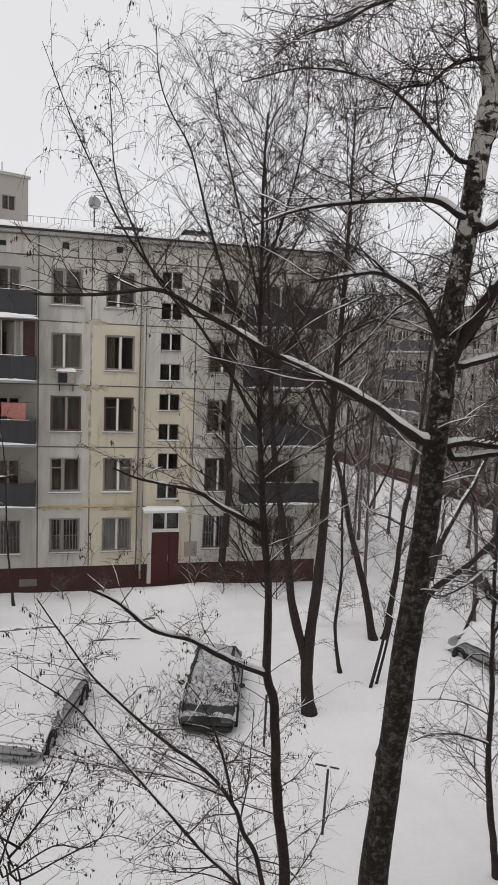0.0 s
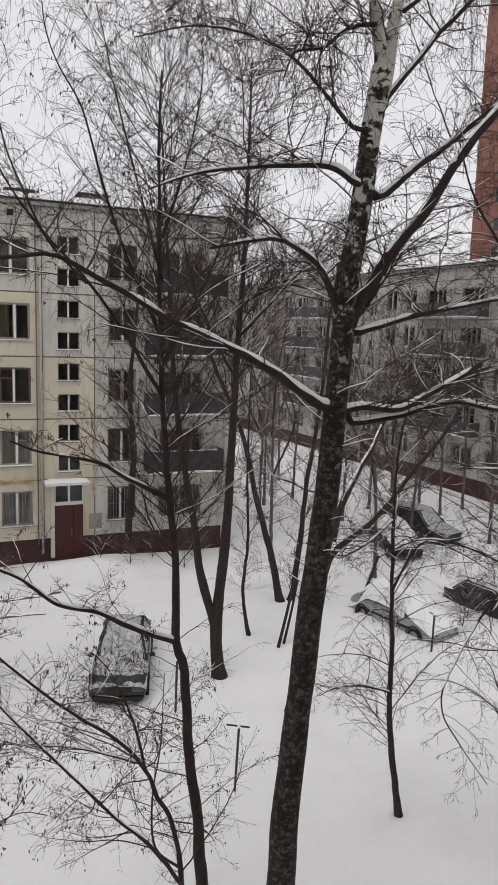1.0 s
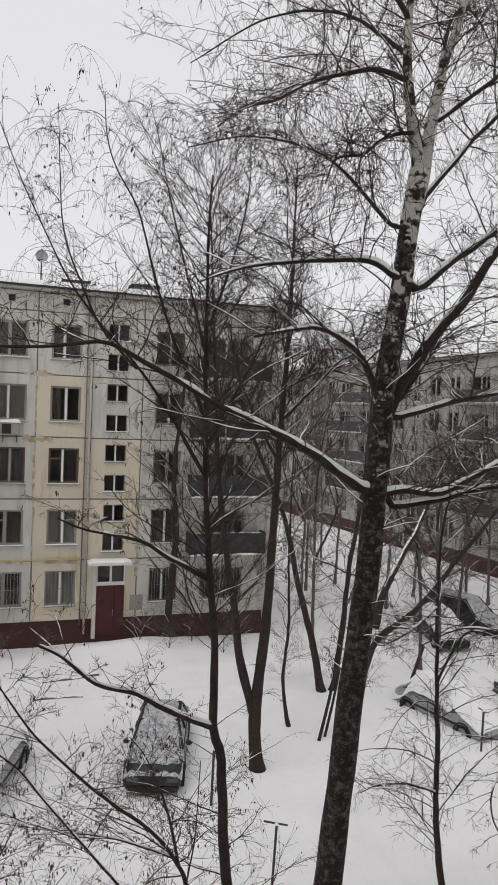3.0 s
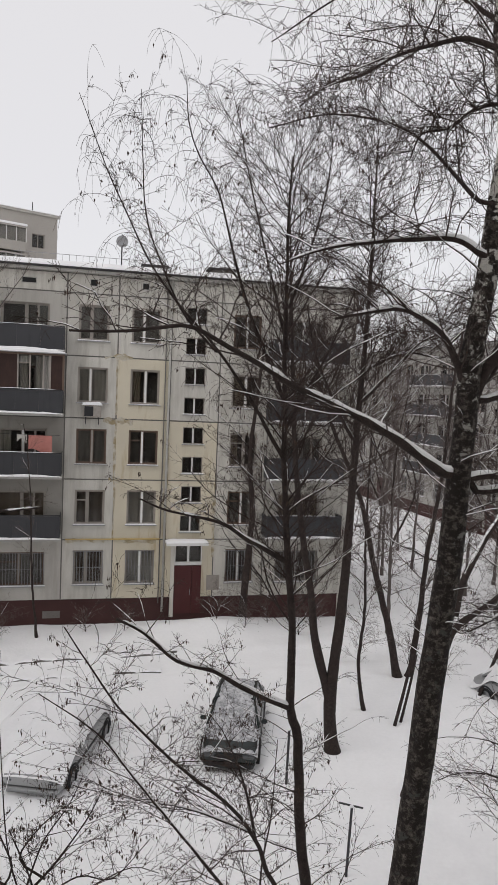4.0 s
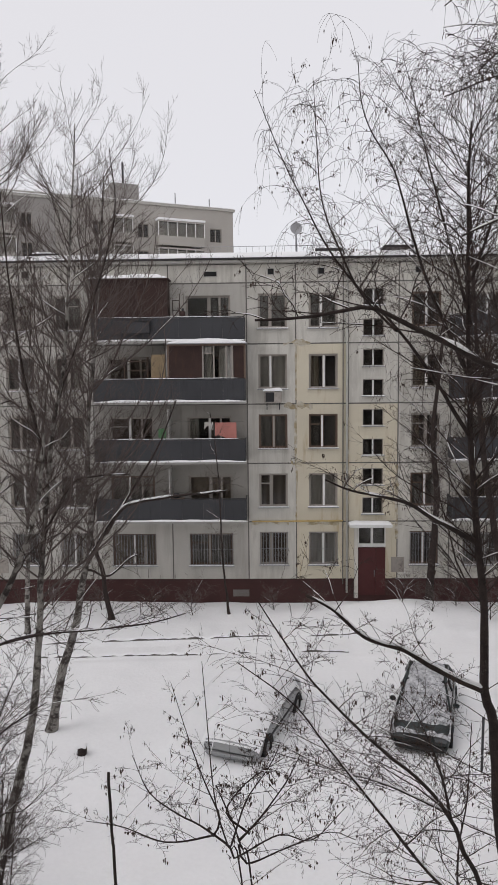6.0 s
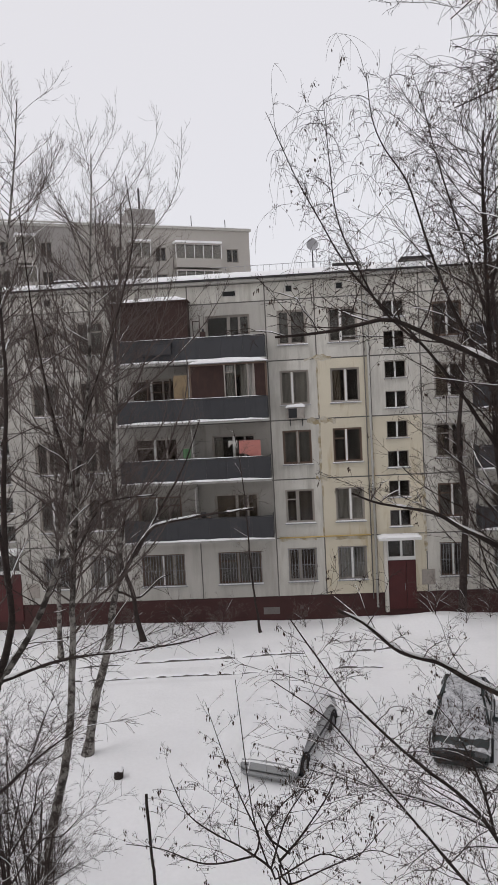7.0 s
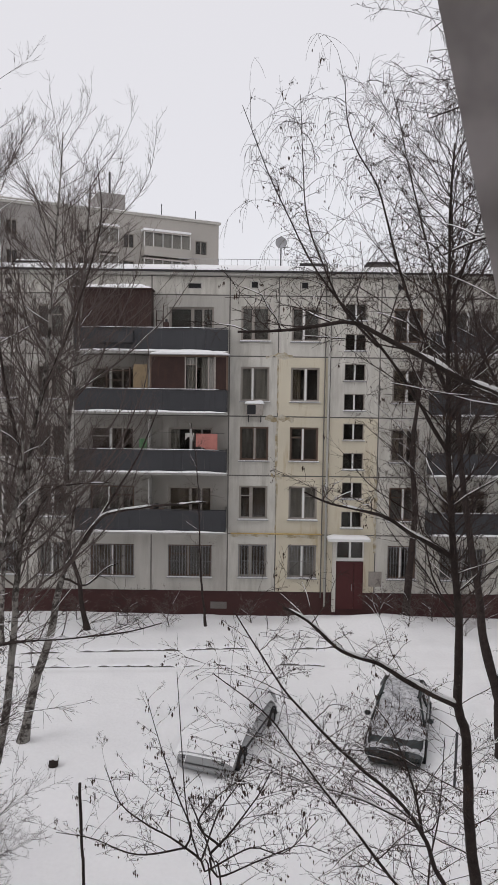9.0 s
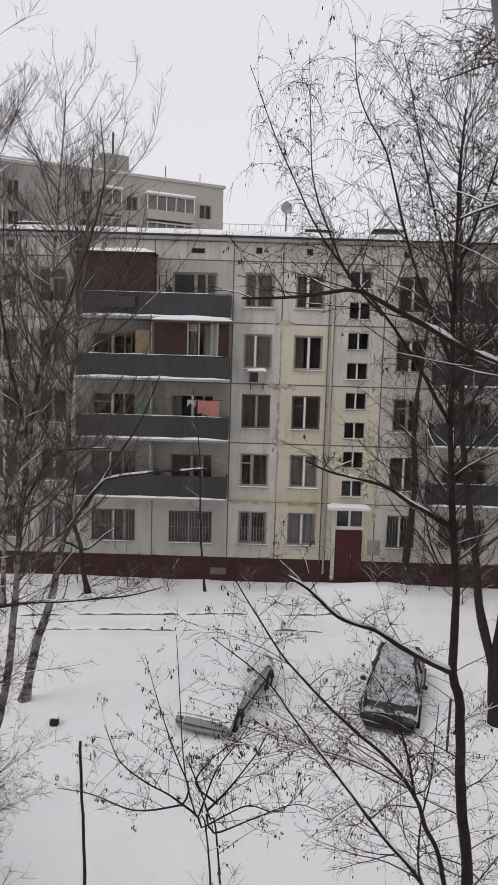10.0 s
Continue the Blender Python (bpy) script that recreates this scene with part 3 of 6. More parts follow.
house_rng = random.Random(11)
main_joints = [C0 + j - PERIOD * n for n in (0, 1) for j in JOINTS if not (n == 0 and j > 12.7)] + [10.3, C0 - 18.34]
main_cols = [(C0 + a - PERIOD * n, C0 + b - PERIOD * n) for n in (0, 1) for a, b in COLS if not (n == 0 and a > 13)]
main_flats = [(C0 + a, C0 + b) for a, b in FLATS]
main_bal = [(C0 - 3.3, C0 + 3.47, main_flats), (8.45, 12.15, [(9.2, 11.3)]), (C0 - PERIOD - 3.3, C0 - PERIOD + 3.4, [(a - PERIOD, b - PERIOD) for a, b in main_flats])]
main_house = panel_house("apartment_building", "pale five-storey panel apartment building with snowy roof and grey balconies", pose(0, 30, 0), -26.0, 12.4, main_joints, main_cols, [5.12, 5.12 - PERIOD], main_bal, house_rng, main_tone)
entrance(main_house, 5.12, house_rng)
entrance(main_house, 5.12 - PERIOD, house_rng)

side_rng = random.Random(5)
n_units = 3
side_joints = [j + PERIOD * n for n in range(n_units) for j in JOINTS]
side_cols = [(a + PERIOD * n, b + PERIOD * n) for n in range(n_units) for a, b in COLS]
side_bal = [(PERIOD * n - 3.4, PERIOD * n + 3.4, [(PERIOD * n + a, PERIOD * n + b) for a, b in FLATS]) for n in range(1, n_units)]
side_house = panel_house("apartment_building", "grey five-storey panel apartment building across the yard", pose(29.6, 76.0, 0, 0, 0, -85), 0.0, PERIOD * n_units, side_joints, side_cols, [9.17 + PERIOD * n for n in range(n_units)], side_bal, side_rng, lambda x, k: M["panel_grey"])
for n in range(n_units):
    entrance(side_house, 9.17 + PERIOD * n, side_rng)

# ---- distant buildings ----
def block_house(name, label, m, w, d, h, wall, cols, floors, rng, z_first=1.5, bays=(), storey=2.8):
    """A plain high block: walls, recessed windows with frames, parapet. Local front at y 0, x from 0 to w."""
    ob = thing(name, label, "apartment building", m=m)
    holes = []
    for k in range(floors):
        z = z_first + storey * k
        for a, b in cols:
            holes.append((a, b, z, z + 1.5))
    V, F = wall_panel(0, w, -0.5, h, holes, 0.4, 0.0)
    under("wall", mesh_of("wall", V, F, wall), ob)
    boxes("side_wall", [(-0.01, 0.4, 0.41, d, -0.5, h)], wall, ob)
    boxes("side_wall", [(w - 0.4, w + 0.01, 0.41, d, -0.5, h)], wall, ob)
    boxes("back_wall", [(0.4, w - 0.4, d - 0.4, d, -0.5, h)], wall, ob)
    boxes("roof", [(-0.2, w + 0.2, -0.2, d + 0.2, h, h + 0.25)], M["cornice"], ob)
    boxes("roof_snow", [(-0.1, w + 0.1, -0.1, d + 0.1, h + 0.25, h + 0.37)], M["snow"], ob, bevel=0.05)
    # backing wall painted dark so the rooms behind the panes look unlit
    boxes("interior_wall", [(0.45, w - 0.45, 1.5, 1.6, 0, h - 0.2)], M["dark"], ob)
    for a, b, c, dd in holes:
        mid = (a + b) / 2
        win = boxes("window", [(a, b, 0.12, 0.2, c, c + 0.08), (a, b, 0.12, 0.2, dd - 0.08, dd), (a, a + 0.08, 0.12, 0.2, c + 0.08, dd - 0.08), (b - 0.08, b, 0.12, 0.2, c + 0.08, dd - 0.08), (mid - 0.05, mid + 0.05, 0.12, 0.2, c + 0.08, dd - 0.08)], M["metal"] if wall == M["brick"] else M["grey_frame"], ob)
        boxes("pane", [(a + 0.08, mid - 0.05, 0.15, 0.16, c + 0.08, dd - 0.08), (mid + 0.05, b - 0.08, 0.15, 0.16, c + 0.08, dd - 0.08)], M["glass"], win).visible_shadow = False
        if wall == M["brick"]:
            boxes("curtain", [(a, b, 0.5, 0.52, c, dd)], M["curtain_grey"], win)
    for a, b in bays:
        for k in range(floors):
            z = z_first - 0.8 + storey * k
            bay = boxes("balcony", [(a, b, -1.1, -0.01, z, z + 1.0)], M["far_wall"] if wall != M["brick"] else M["slab"], ob, "glazed balcony bay", bevel=0.03)
            boxes("lintel", [(a, b, -1.1, -0.01, z + 2.45, z + 2.62)], M["far_wall"], bay)
            n = int((b - a) / 0.9)
            for i in range(n + 1):
                c = a + (b - a) * i / n
                boxes("glazing_bar", [(c - 0.04, c + 0.04, -1.06, -0.98, z + 1.0, z + 2.45)], M["white_frame"], bay)
            boxes("pane", [(a, b, -1.03, -1.02, z + 1.0, z + 2.45)], M["glass"], bay).visible_shadow = False
            boxes("curtain", [(a + 0.1, b - 0.1, -0.75, -0.72, z + 1.0, z + 2.4)], M["curtain"], bay)
        boxes("bay_roof_snow", [(a - 0.1, b + 0.1, -1.2, -0.01, z + 2.63, z + 2.85)], M["snow"], ob, bevel=0.05)
    return ob


tower_rng = random.Random(3)
tower = block_house("tower_block", "tall red brick tower block behind the lower buildings", pose(50.5, 60.0, 0, 0, 0, -52), 18, 18, 50.5, M["brick"], [(2.0, 3.4), (3.9, 5.3), (9.2, 10.8), (12.6, 14.2)], 17, tower_rng, 2.0)
far_block = block_house("high_rise_block", "grey high-rise block with rounded glazed balconies beyond the roof", pose(-30.6, 67.0, 0, 0, 0, 25), 30.0, 14, 28.9, M["far_wall"], [(14.2, 15.4), (19.0, 20.2), (27.2, 28.6)], 9, tower_rng, 2.6, bays=[(21.0, 26.2), (16.2, 18.2)], storey=2.85)
far_wing = block_house("high_rise_block", "darker brown-grey wing of a distant high-rise block", pose(-35.6, 62.6, 0, 0, 0, 25), 16.5, 5.5, 28.2, M["far_wall_dark"], [(1.6, 2.7), (5.0, 6.1), (8.6, 10.2), (13.2, 14.3)], 9, tower_rng, 2.4, bays=[(10.8, 12.6)], storey=2.85)
boxes("lift_house", [(17.0, 20.0, 3.0, 7.0, 29.2, 31.7)], M["far_wall_dark"], far_block, "lift housing on the roof")
for mast_x, mast_y, mast_z, mast_h, mast_r in ((18.5, 4.0, 31.7, 2.5, 0.12), (24.2, 3.0, 29.2, 2.0, 0.05), (28.3, 3.0, 29.2, 1.7, 0.05)):
    rods("roof_mast", [([(mast_x, mast_y, mast_z), (mast_x, mast_y, mast_z + mast_h)], mast_r)], M["iron"], far_block, "thin roof aerial")

# ---- trees ----
M["birch_low"] = material("patchy_grey_birch_bark", (0.25, 0.235, 0.215), 0.85, vary=0.25, scale=6, fine=50, bump=0.4, stain=(0.045, 0.038, 0.034), stain_scale=5.0, stain_low=0.46, stain_high=0.56)


def spline(pts, step):
    """A smooth line through control points, cut into pieces of about the given length."""
    P = [Vector(p) for p in pts]
    P = [P[0] * 2 - P[1]] + P + [P[-1] * 2 - P[-2]]
    out = []
    for i in range(1, len(P) - 2):
        a, b, c, d = P[i - 1:i + 3]
        n = max(1, int((c - b).length / step))
        for k in range(n):
            t = k / n
            out.append(0.5 * (2 * b + (c - a) * t + (2 * a - 5 * b + 4 * c - d) * t * t + (3 * b - a - 3 * c + d) * t ** 3))
    out.append(P[-2])
    return out


class Tree:
    """A bare winter tree: stems and limbs along control points, with random branches and twigs grown on them."""

    def __init__(self, name, label, bark, twig, seed, category="tree", thick=1.0, fork=0.75, kink=0.26, snowy=0.3, dense=7.0, subs=(2, 4)):
        self.rng = random.Random(seed)
        self.root = thing(name, label, category)
        self.bark, self.twig = M[bark], M[twig]
        self.lines = []
        self.thick, self.fork, self.kink, self.snowy, self.dense, self.subs = thick, fork, kink, snowy, dense, subs
        self.V, self.F = [], []
        self.LV, self.LF = [], []
        self.SV, self.SF = [], []
        self.tips = []

    def line(self, pts, r0, r1, name, sides, rough=0.12, bark=None):
        rng = self.rng
        L = spline(pts, max(0.10, r0 * 1.2))
        n = len(L)
        rad = []
        ph = rng.uniform(0, 90)
        for i, p in enumerate(L):
            f = i / (n - 1)
            r = r0 + (r1 - r0) * f ** 0.75
            if name == "trunk" and p.z < 0.6:
                r *= 1 + 0.35 * (1 - max(p.z, 0) / 0.6) ** 2
            w = min(r, 0.06) * 0.55
            if 0 < i < n - 1:
                L[i] = p + Vector((w * noise.noise(Vector((f * n * 0.23, ph, 0))), w * noise.noise(Vector((f * n * 0.23, ph, 9))), w * noise.noise(Vector((f * n * 0.23, ph, 5)))))
            rad.append(r * (1 + rough * noise.noise(Vector((f * n * 0.4, ph, 30)))))
        V, F = [], []
        tube_data([tuple(p) for p in L], rad, sides, V, F)
        ob = under(name, mesh_of(name, V, F, bark or self.bark, True), self.root)
        self.lines.append((L, rad, name))
        return ob, L, rad

    def stem(self, pts, r0, r1):
        return self.line(pts, r0, r1, "trunk", 14)

    def limb(self, pts, r0, r1, snow=True, pale=False):
        # root the limb in the nearest thicker stem
        a = Vector(pts[0])
        best = None
        for L, rad, _ in self.lines:
            for i, q in enumerate(L):
                k = (q - a).length
                if rad[i] > r0 * 0.8 and (best is None or k < best[0]):
                    best = (k, q)
        if best and 0.03 < best[0] < 0.6:
            pts = [tuple(best[1] + Vector((0, 0, -0.15 * best[0])))] + list(pts)
        ob, L, rad = self.line(pts, r0, r1, "limb", 9, bark=M["birch_low"] if pale else M["bark_dark"] if snow or r0 < 0.09 else None)
        if snow:
            self.snow(ob, L, rad)

    def snow(self, ob, L, rad):
        """Ridges of snow on the upper side of the flatter stretches, with gaps."""
        run, rr = [], []
        ph = self.rng.uniform(0, 90)

        def close():
            if len(run) > 3:
                r2 = list(rr)
                r2[0] *= 0.3
                r2[-1] *= 0.3
                V, F = [], []
                tube_data(run, r2, 7, V, F)
                under("limb_snow", mesh_of("limb_snow", V, F, M["snow"], True), ob, "snow lying along the limb")
            run.clear()
            rr.clear()

        for i in range(len(L) - 1):
            d = (L[i + 1] - L[i]).normalized()
            keep = noise.noise(Vector((i * 0.13, ph, 2))) > (-0.55 if rad[i] > 0.035 else -0.15) and rad[i] > 0.007
            if abs(d.z) < 0.86 and keep:
                flat = math.sqrt(max(0.0, 1 - d.z * d.z))
                r = min(rad[i] * 0.95 + 0.004, 0.019 + rad[i] * 0.68) * (0.85 + 0.3 * noise.noise(Vector((i * 0.4, ph, 7)))) * (0.55 + 0.45 * flat)
                run.append(tuple(L[i] + Vector((0, 0, 1)) * (rad[i] * 0.70 + 0.006)))
                rr.append(r)
            else:
                close()
        close()

    def shoot(self, p, d, length, r0, n, droop, wander=0.35):
        rng = self.rng
        pts, rad = [tuple(p)], [r0]
        q, d = Vector(p), Vector(d)
        s = length / n
        for i in range(n):
            d = d + Vector((rng.uniform(-wander, wander), rng.uniform(-wander, wander), rng.uniform(-wander, wander) * 0.6 - droop * (i + 1) / n))
            d.normalize()
            q = q + d * s
            pts.append(tuple(q))
            rad.append(max(r0 * (1 - 0.75 * (i + 1) / n), 0.0019 * self.thick))
        return pts, rad, d

    def branch(self, p, d, length, r0, droop, fine=True):
        """A branch with side branches and twigs, added to the twig mesh."""
        rng = self.rng
        n = max(4, min(10, int(length / 0.22)))
        pts, rad, _ = self.shoot(p, d, length, r0, n, droop * 0.35, self.kink)
        tube_data(pts, rad, 4 if r0 > 0.02 else 3, self.V, self.F, False)
        if not fine:
            return
        # broken lines of snow on the upper side of the flatter stretches
        j = 0
        while j < n - 1:
            run = rng.randint(2, 4)
            seg = pts[j:j + run + 1]
            if len(seg) > 2 and rng.random() < self.snowy and abs(seg[-1][2] - seg[0][2]) < 0.72 * (Vector(seg[-1]) - Vector(seg[0])).length:
                up = [(a, b, c + rad[j] * 0.7 + 0.004) for a, b, c in seg]
                rr = [rad[j] * 0.48 + 0.003] * len(seg)
                rr[0] = rr[-1] = 0.002
                tube_data(up, rr, 4, self.SV, self.SF, False)
            j += run
        m = max(3, int(length * self.dense))
        for _ in range(m):
            i = rng.randint(1, n - 1)
            a, b = Vector(pts[i]), Vector(pts[i + 1])
            p2 = a.lerp(b, rng.random())
            along = (b - a).normalized()
            side = Vector((rng.gauss(0, 1), rng.gauss(0, 1), rng.gauss(0.1, 0.6))).normalized()
            d2 = (along * 0.8 + side * self.fork).normalized()
            l2 = rng.uniform(0.22, 0.5) * min(length, 1.9) * (1 - 0.4 * i / n)
            pt2, rd2, _ = self.shoot(p2, d2, l2, max(0.0032 * self.thick, rad[i] * 0.5), 3, droop * 0.8, self.kink * 1.3)
            tube_data(pt2, rd2, 3, self.V, self.F, False)
            self.tips.append(pt2[-1])
            for k in range(rng.randint(*self.subs)):
                j = rng.randint(1, 2)
                d3 = (Vector(pt2[j + 1]) - Vector(pt2[j])).normalized() * 0.7 + Vector((rng.gauss(0, 1), rng.gauss(0, 1), rng.gauss(0, 0.8))) * self.fork * 0.75
                pt3, rd3, _ = self.shoot(pt2[j], d3.normalized(), rng.uniform(0.3, 0.7) * l2, 0.0026 * self.thick, 2, droop * 1.3, self.kink * 1.5)
                tube_data(pt3, rd3, 3, self.V, self.F, False)
                self.tips.append(pt3[-1])

    def spread(self, L, rad, f0, f1, n, length, rise, droop, fine=True):
        rng = self.rng
        for k in range(n):
            f = f0 + (f1 - f0) * (k + rng.random()) / n
            i = min(len(L) - 2, int(f * (len(L) - 1)))
            along = (L[i + 1] - L[i]).normalized()
            an = rng.uniform(0, 6.283)
            side = Vector((math.cos(an), math.sin(an), rise * rng.uniform(0.5, 1.3)))
            side = (side - along * side.dot(along) * 0.4).normalized()
            d = (side + along * 0.45).normalized()
            l = length * rng.choice([0.4, 0.55, 0.8, 1.0, 1.25]) * rng.uniform(0.85, 1.15) * (1.1 - 0.35 * f)
            self.branch(L[i], d, l, min(rad[i] * 0.5, (0.004 + l * 0.005) * self.thick ** 0.5), droop, fine)

    def fill(self, f0, f1, n, length, rise, droop=0.1, fine=True):
        L, rad, _ = self.lines[0]
        self.spread(L, rad, f0, f1, n, length, rise, droop, fine)

    def fill_limbs(self, n, length, rise, droop=0.1):
        for L, rad, name in list(self.lines)[1:]:
            self.spread(L, rad, 0.18, 1.0, n, length, rise, droop)

    def weep(self, n, length, low=0.0):
        """Long fine strands that arch outwards from the limbs above a height and hang down."""
        rng = self.rng
        for L, rad, name in list(self.lines)[1:]:
            for k in range(n):
                i = min(len(L) - 2, int(rng.uniform(0.2, 1.0) * (len(L) - 1)))
                if rad[i] > 0.05 or L[i].z < low:
                    continue
                d = Vector((rng.gauss(0, 0.8), rng.gauss(0, 0.8), rng.uniform(0.0, 0.9))).normalized()
                l = length * rng.uniform(0.4, 1.25)
                pts, rd, _ = self.shoot(L[i], d, l, 0.0042, 8, rng.uniform(0.45, 0.95), 0.12)
                tube_data(pts, rd, 3, self.V, self.F, False)
                for _ in range(rng.randint(4, 8)):
                    j = rng.randint(1, 7)
                    d2 = Vector((rng.gauss(0, 0.45), rng.gauss(0, 0.45), rng.uniform(-0.9, 0.2))).normalized()
                    p2, r2, _ = self.shoot(pts[j], d2, rng.uniform(0.15, 0.5) * l, 0.0028, 4, 0.6, 0.14)
                    tube_data(p2, r2, 3, self.V, self.F, False)
                    self.tips.append(p2[-1])

    def leaves(self, n):
        """Withered leaves and catkins hanging from twig ends, singly and in small bunches."""
        rng = self.rng
        V, F = self.LV, self.LF
        for k in range(n):
            p = Vector(rng.choice(self.tips))
            for _ in range(rng.choice([1, 1, 1, 2, 4])):
                q = p + Vector((rng.gauss(0, 0.02), rng.gauss(0, 0.02), -rng.uniform(0, 0.04)))
                s, w, an = rng.uniform(0.018, 0.038), rng.uniform(0.007, 0.014), rng.uniform(0, 3.14)
                c, q2 = math.cos(an) * w, math.sin(an) * w
                b = len(V)
                V.extend([tuple(q), (q.x + c, q.y + q2, q.z - s * 0.7), (q.x - c, q.y - q2, q.z - s * 0.8), (q.x + q2 * 0.5, q.y - c * 0.5, q.z - s), (q.x, q.y, q.z - s * 1.9)])
                F.extend([(b, b + 1, b + 3), (b, b + 3, b + 2), (b + 1, b + 4, b + 3), (b + 3, b + 4, b + 2), (b, b + 2, b + 1), (b + 2, b + 4, b + 1)])

    def finish(self):
        if self.V:
            tagged(under("crown", mesh_of("crown", self.V, self.F, self.twig), self.root), kind="stuff")
        if self.SV:
            tagged(under("branch_snow", mesh_of("branch_snow", self.SV, self.SF, M["snow"]), self.root), kind="stuff")
        if self.LV:
            tagged(under("foliage", mesh_of("foliage", self.LV, self.LF, M["leaf"]), self.root), kind="stuff")


birch = Tree("birch_tree", "mature white birch with snow along its bare limbs", "birch", "twig", 21, thick=1.25, fork=0.85, kink=0.31, snowy=0.35, dense=6.0)
birch.stem([(4.28, 6, -0.1), (4.46, 6, 4.12), (4.6, 6, 6.09), (4.75, 6, 7.76), (4.85, 6, 8.82), (4.92, 6, 10.2), (4.95, 6, 10.93), (5.09, 6, 11.99), (5.16, 6, 12.71), (5.25, 6, 13.3), (5.29, 6, 13.62)], 0.23, 0.12)
birch.limb([(5.25, 6, 13.24), (5.27, 6, 13.69), (5.1, 6, 14.43), (5.04, 6, 15.01), (5.05, 6, 15.67), (5.06, 6, 16.58)], 0.1, 0.03, False)
birch.limb([(5.29, 6, 13.25), (5.39, 6.04, 13.76), (5.53, 6.08, 14.56), (5.69, 6.12, 15.17), (5.89, 6.16, 15.8), (6.18, 6.2, 17.09)], 0.105, 0.03, False)
birch.limb([(4.66, 5.95, 9.65), (4.22, 5.9, 9.92), (3.68, 5.84, 10.2), (3.11, 5.79, 10.44), (2.63, 5.73, 10.63), (2.41, 5.68, 10.75), (1.98, 5.62, 10.95), (1.5, 5.57, 11.17), (1.16, 5.51, 11.14), (0.81, 5.46, 11.08), (0.26, 5.4, 11.05)], 0.068, 0.012, True)
birch.limb([(4.93, 5.98, 10.42), (4.84, 5.98, 10.78), (4.74, 6.06, 11.1), (4.58, 6.17, 11.39), (4.24, 6.28, 11.6), (4.12, 6.38, 11.63), (3.8, 6.49, 11.58), (3.41, 6.6, 11.48)], 0.06, 0.016, True)
birch.limb([(5.03, 5.95, 12.26), (4.82, 6.12, 12.45), (4.51, 6.29, 12.49), (3.83, 6.46, 12.43), (3.24, 6.63, 12.32), (2.74, 6.8, 12.13)], 0.05, 0.01, True)
birch.limb([(4.97, 6, 10.5), (5.18, 5.98, 10.95), (5.56, 5.94, 11.55), (5.96, 5.89, 12.06), (6.4, 5.83, 12.76), (6.87, 5.77, 13.36), (7.55, 5.71, 14.1), (7.88, 5.66, 14.52), (8.57, 5.6, 15.42)], 0.078, 0.035, True)
birch.limb([(5.33, 6, 12.16), (5.85, 6.16, 12.55), (6.41, 6.32, 12.89), (7.29, 6.48, 13.55), (7.85, 6.64, 13.95), (8.79, 6.8, 14.76)], 0.055, 0.02, True)
birch.limb([(4.96, 6, 9.57), (5.25, 5.88, 9.64), (5.68, 5.75, 9.63), (6.01, 5.62, 9.82), (6.66, 5.5, 10.21)], 0.05, 0.03, True)
birch.limb([(5.13, 6, 9.44), (5.66, 5.84, 9.52), (6.43, 5.68, 9.71), (6.96, 5.52, 9.63), (8.05, 5.36, 9.54), (8.73, 5.2, 9.6)], 0.045, 0.015, True)
birch.limb([(5.19, 6, 10.54), (5.75, 6.1, 10.71), (6.46, 6.2, 10.86), (7.32, 6.3, 11.03), (8.6, 6.4, 11.24), (9.64, 6.5, 11.58)], 0.045, 0.012, True)
birch.limb([(4.99, 5.95, 14.68), (4.53, 5.83, 14.64), (4.04, 5.7, 14.44), (3.58, 5.58, 14.2), (3.16, 5.45, 13.88), (2.76, 5.33, 13.68), (2.45, 5.2, 13.39)], 0.04, 0.008, True)
birch.limb([(5.13, 5.95, 14.05), (4.88, 6.11, 14.02), (4.63, 6.28, 13.81), (4.36, 6.44, 13.77), (4.29, 6.6, 13.5)], 0.03, 0.008, True)
birch.limb([(5.38, 6.05, 13.28), (6.09, 6.26, 14.08), (6.77, 6.48, 14.74), (7.4, 6.69, 15.39), (8.27, 6.9, 16.44)], 0.04, 0.015, True)
birch.limb([(5.57, 6.05, 14.32), (6.13, 5.91, 14.78), (6.54, 5.77, 15.15), (7.13, 5.64, 15.63), (7.75, 5.5, 16.1)], 0.035, 0.012, True)
birch.limb([(5.17, 6, 10.78), (5.63, 6.3, 11.19), (6.12, 6.6, 11.62)], 0.04, 0.02, True)
birch.limb([(5.05, 6, 15.4), (4.3, 6.1, 16.3), (3.2, 6.2, 16.5), (2.1, 6.3, 16.1), (1.3, 6.3, 15.5)], 0.04, 0.008, False)
birch.limb([(5.05, 6, 16.1), (4.3, 6.8, 17.2), (3.3, 7.6, 17.4), (2.4, 8.2, 16.9)], 0.035, 0.008, False)
birch.limb([(5.6, 6.1, 15.0), (6.3, 7.0, 16.2), (7.2, 7.8, 16.9), (8.2, 8.4, 16.6)], 0.035, 0.008, False)
birch.limb([(5.05, 6, 15.0), (4.6, 7.0, 15.9), (3.9, 8.0, 16.2), (3.0, 8.9, 15.8)], 0.032, 0.008, False)
birch.limb([(5.9, 6.15, 16.0), (6.2, 5.3, 17.0), (6.9, 4.8, 17.3), (7.6, 4.4, 17.0)], 0.03, 0.008, False)
birch.limb([(4.95, 6, 12.9), (4.4, 6.8, 13.9), (3.6, 7.5, 14.3), (2.8, 8.0, 14.2)], 0.03, 0.008, False)
birch.limb([(5.0, 6, 16.4), (4.2, 5.6, 17.3), (3.0, 5.3, 17.2), (2.0, 5.0, 16.7)], 0.03, 0.008, False)
birch.weep(34, 1.5, 12.5)
birch.fill(0.55, 1.0, 34, 1.2, 0.4, droop=0.3)
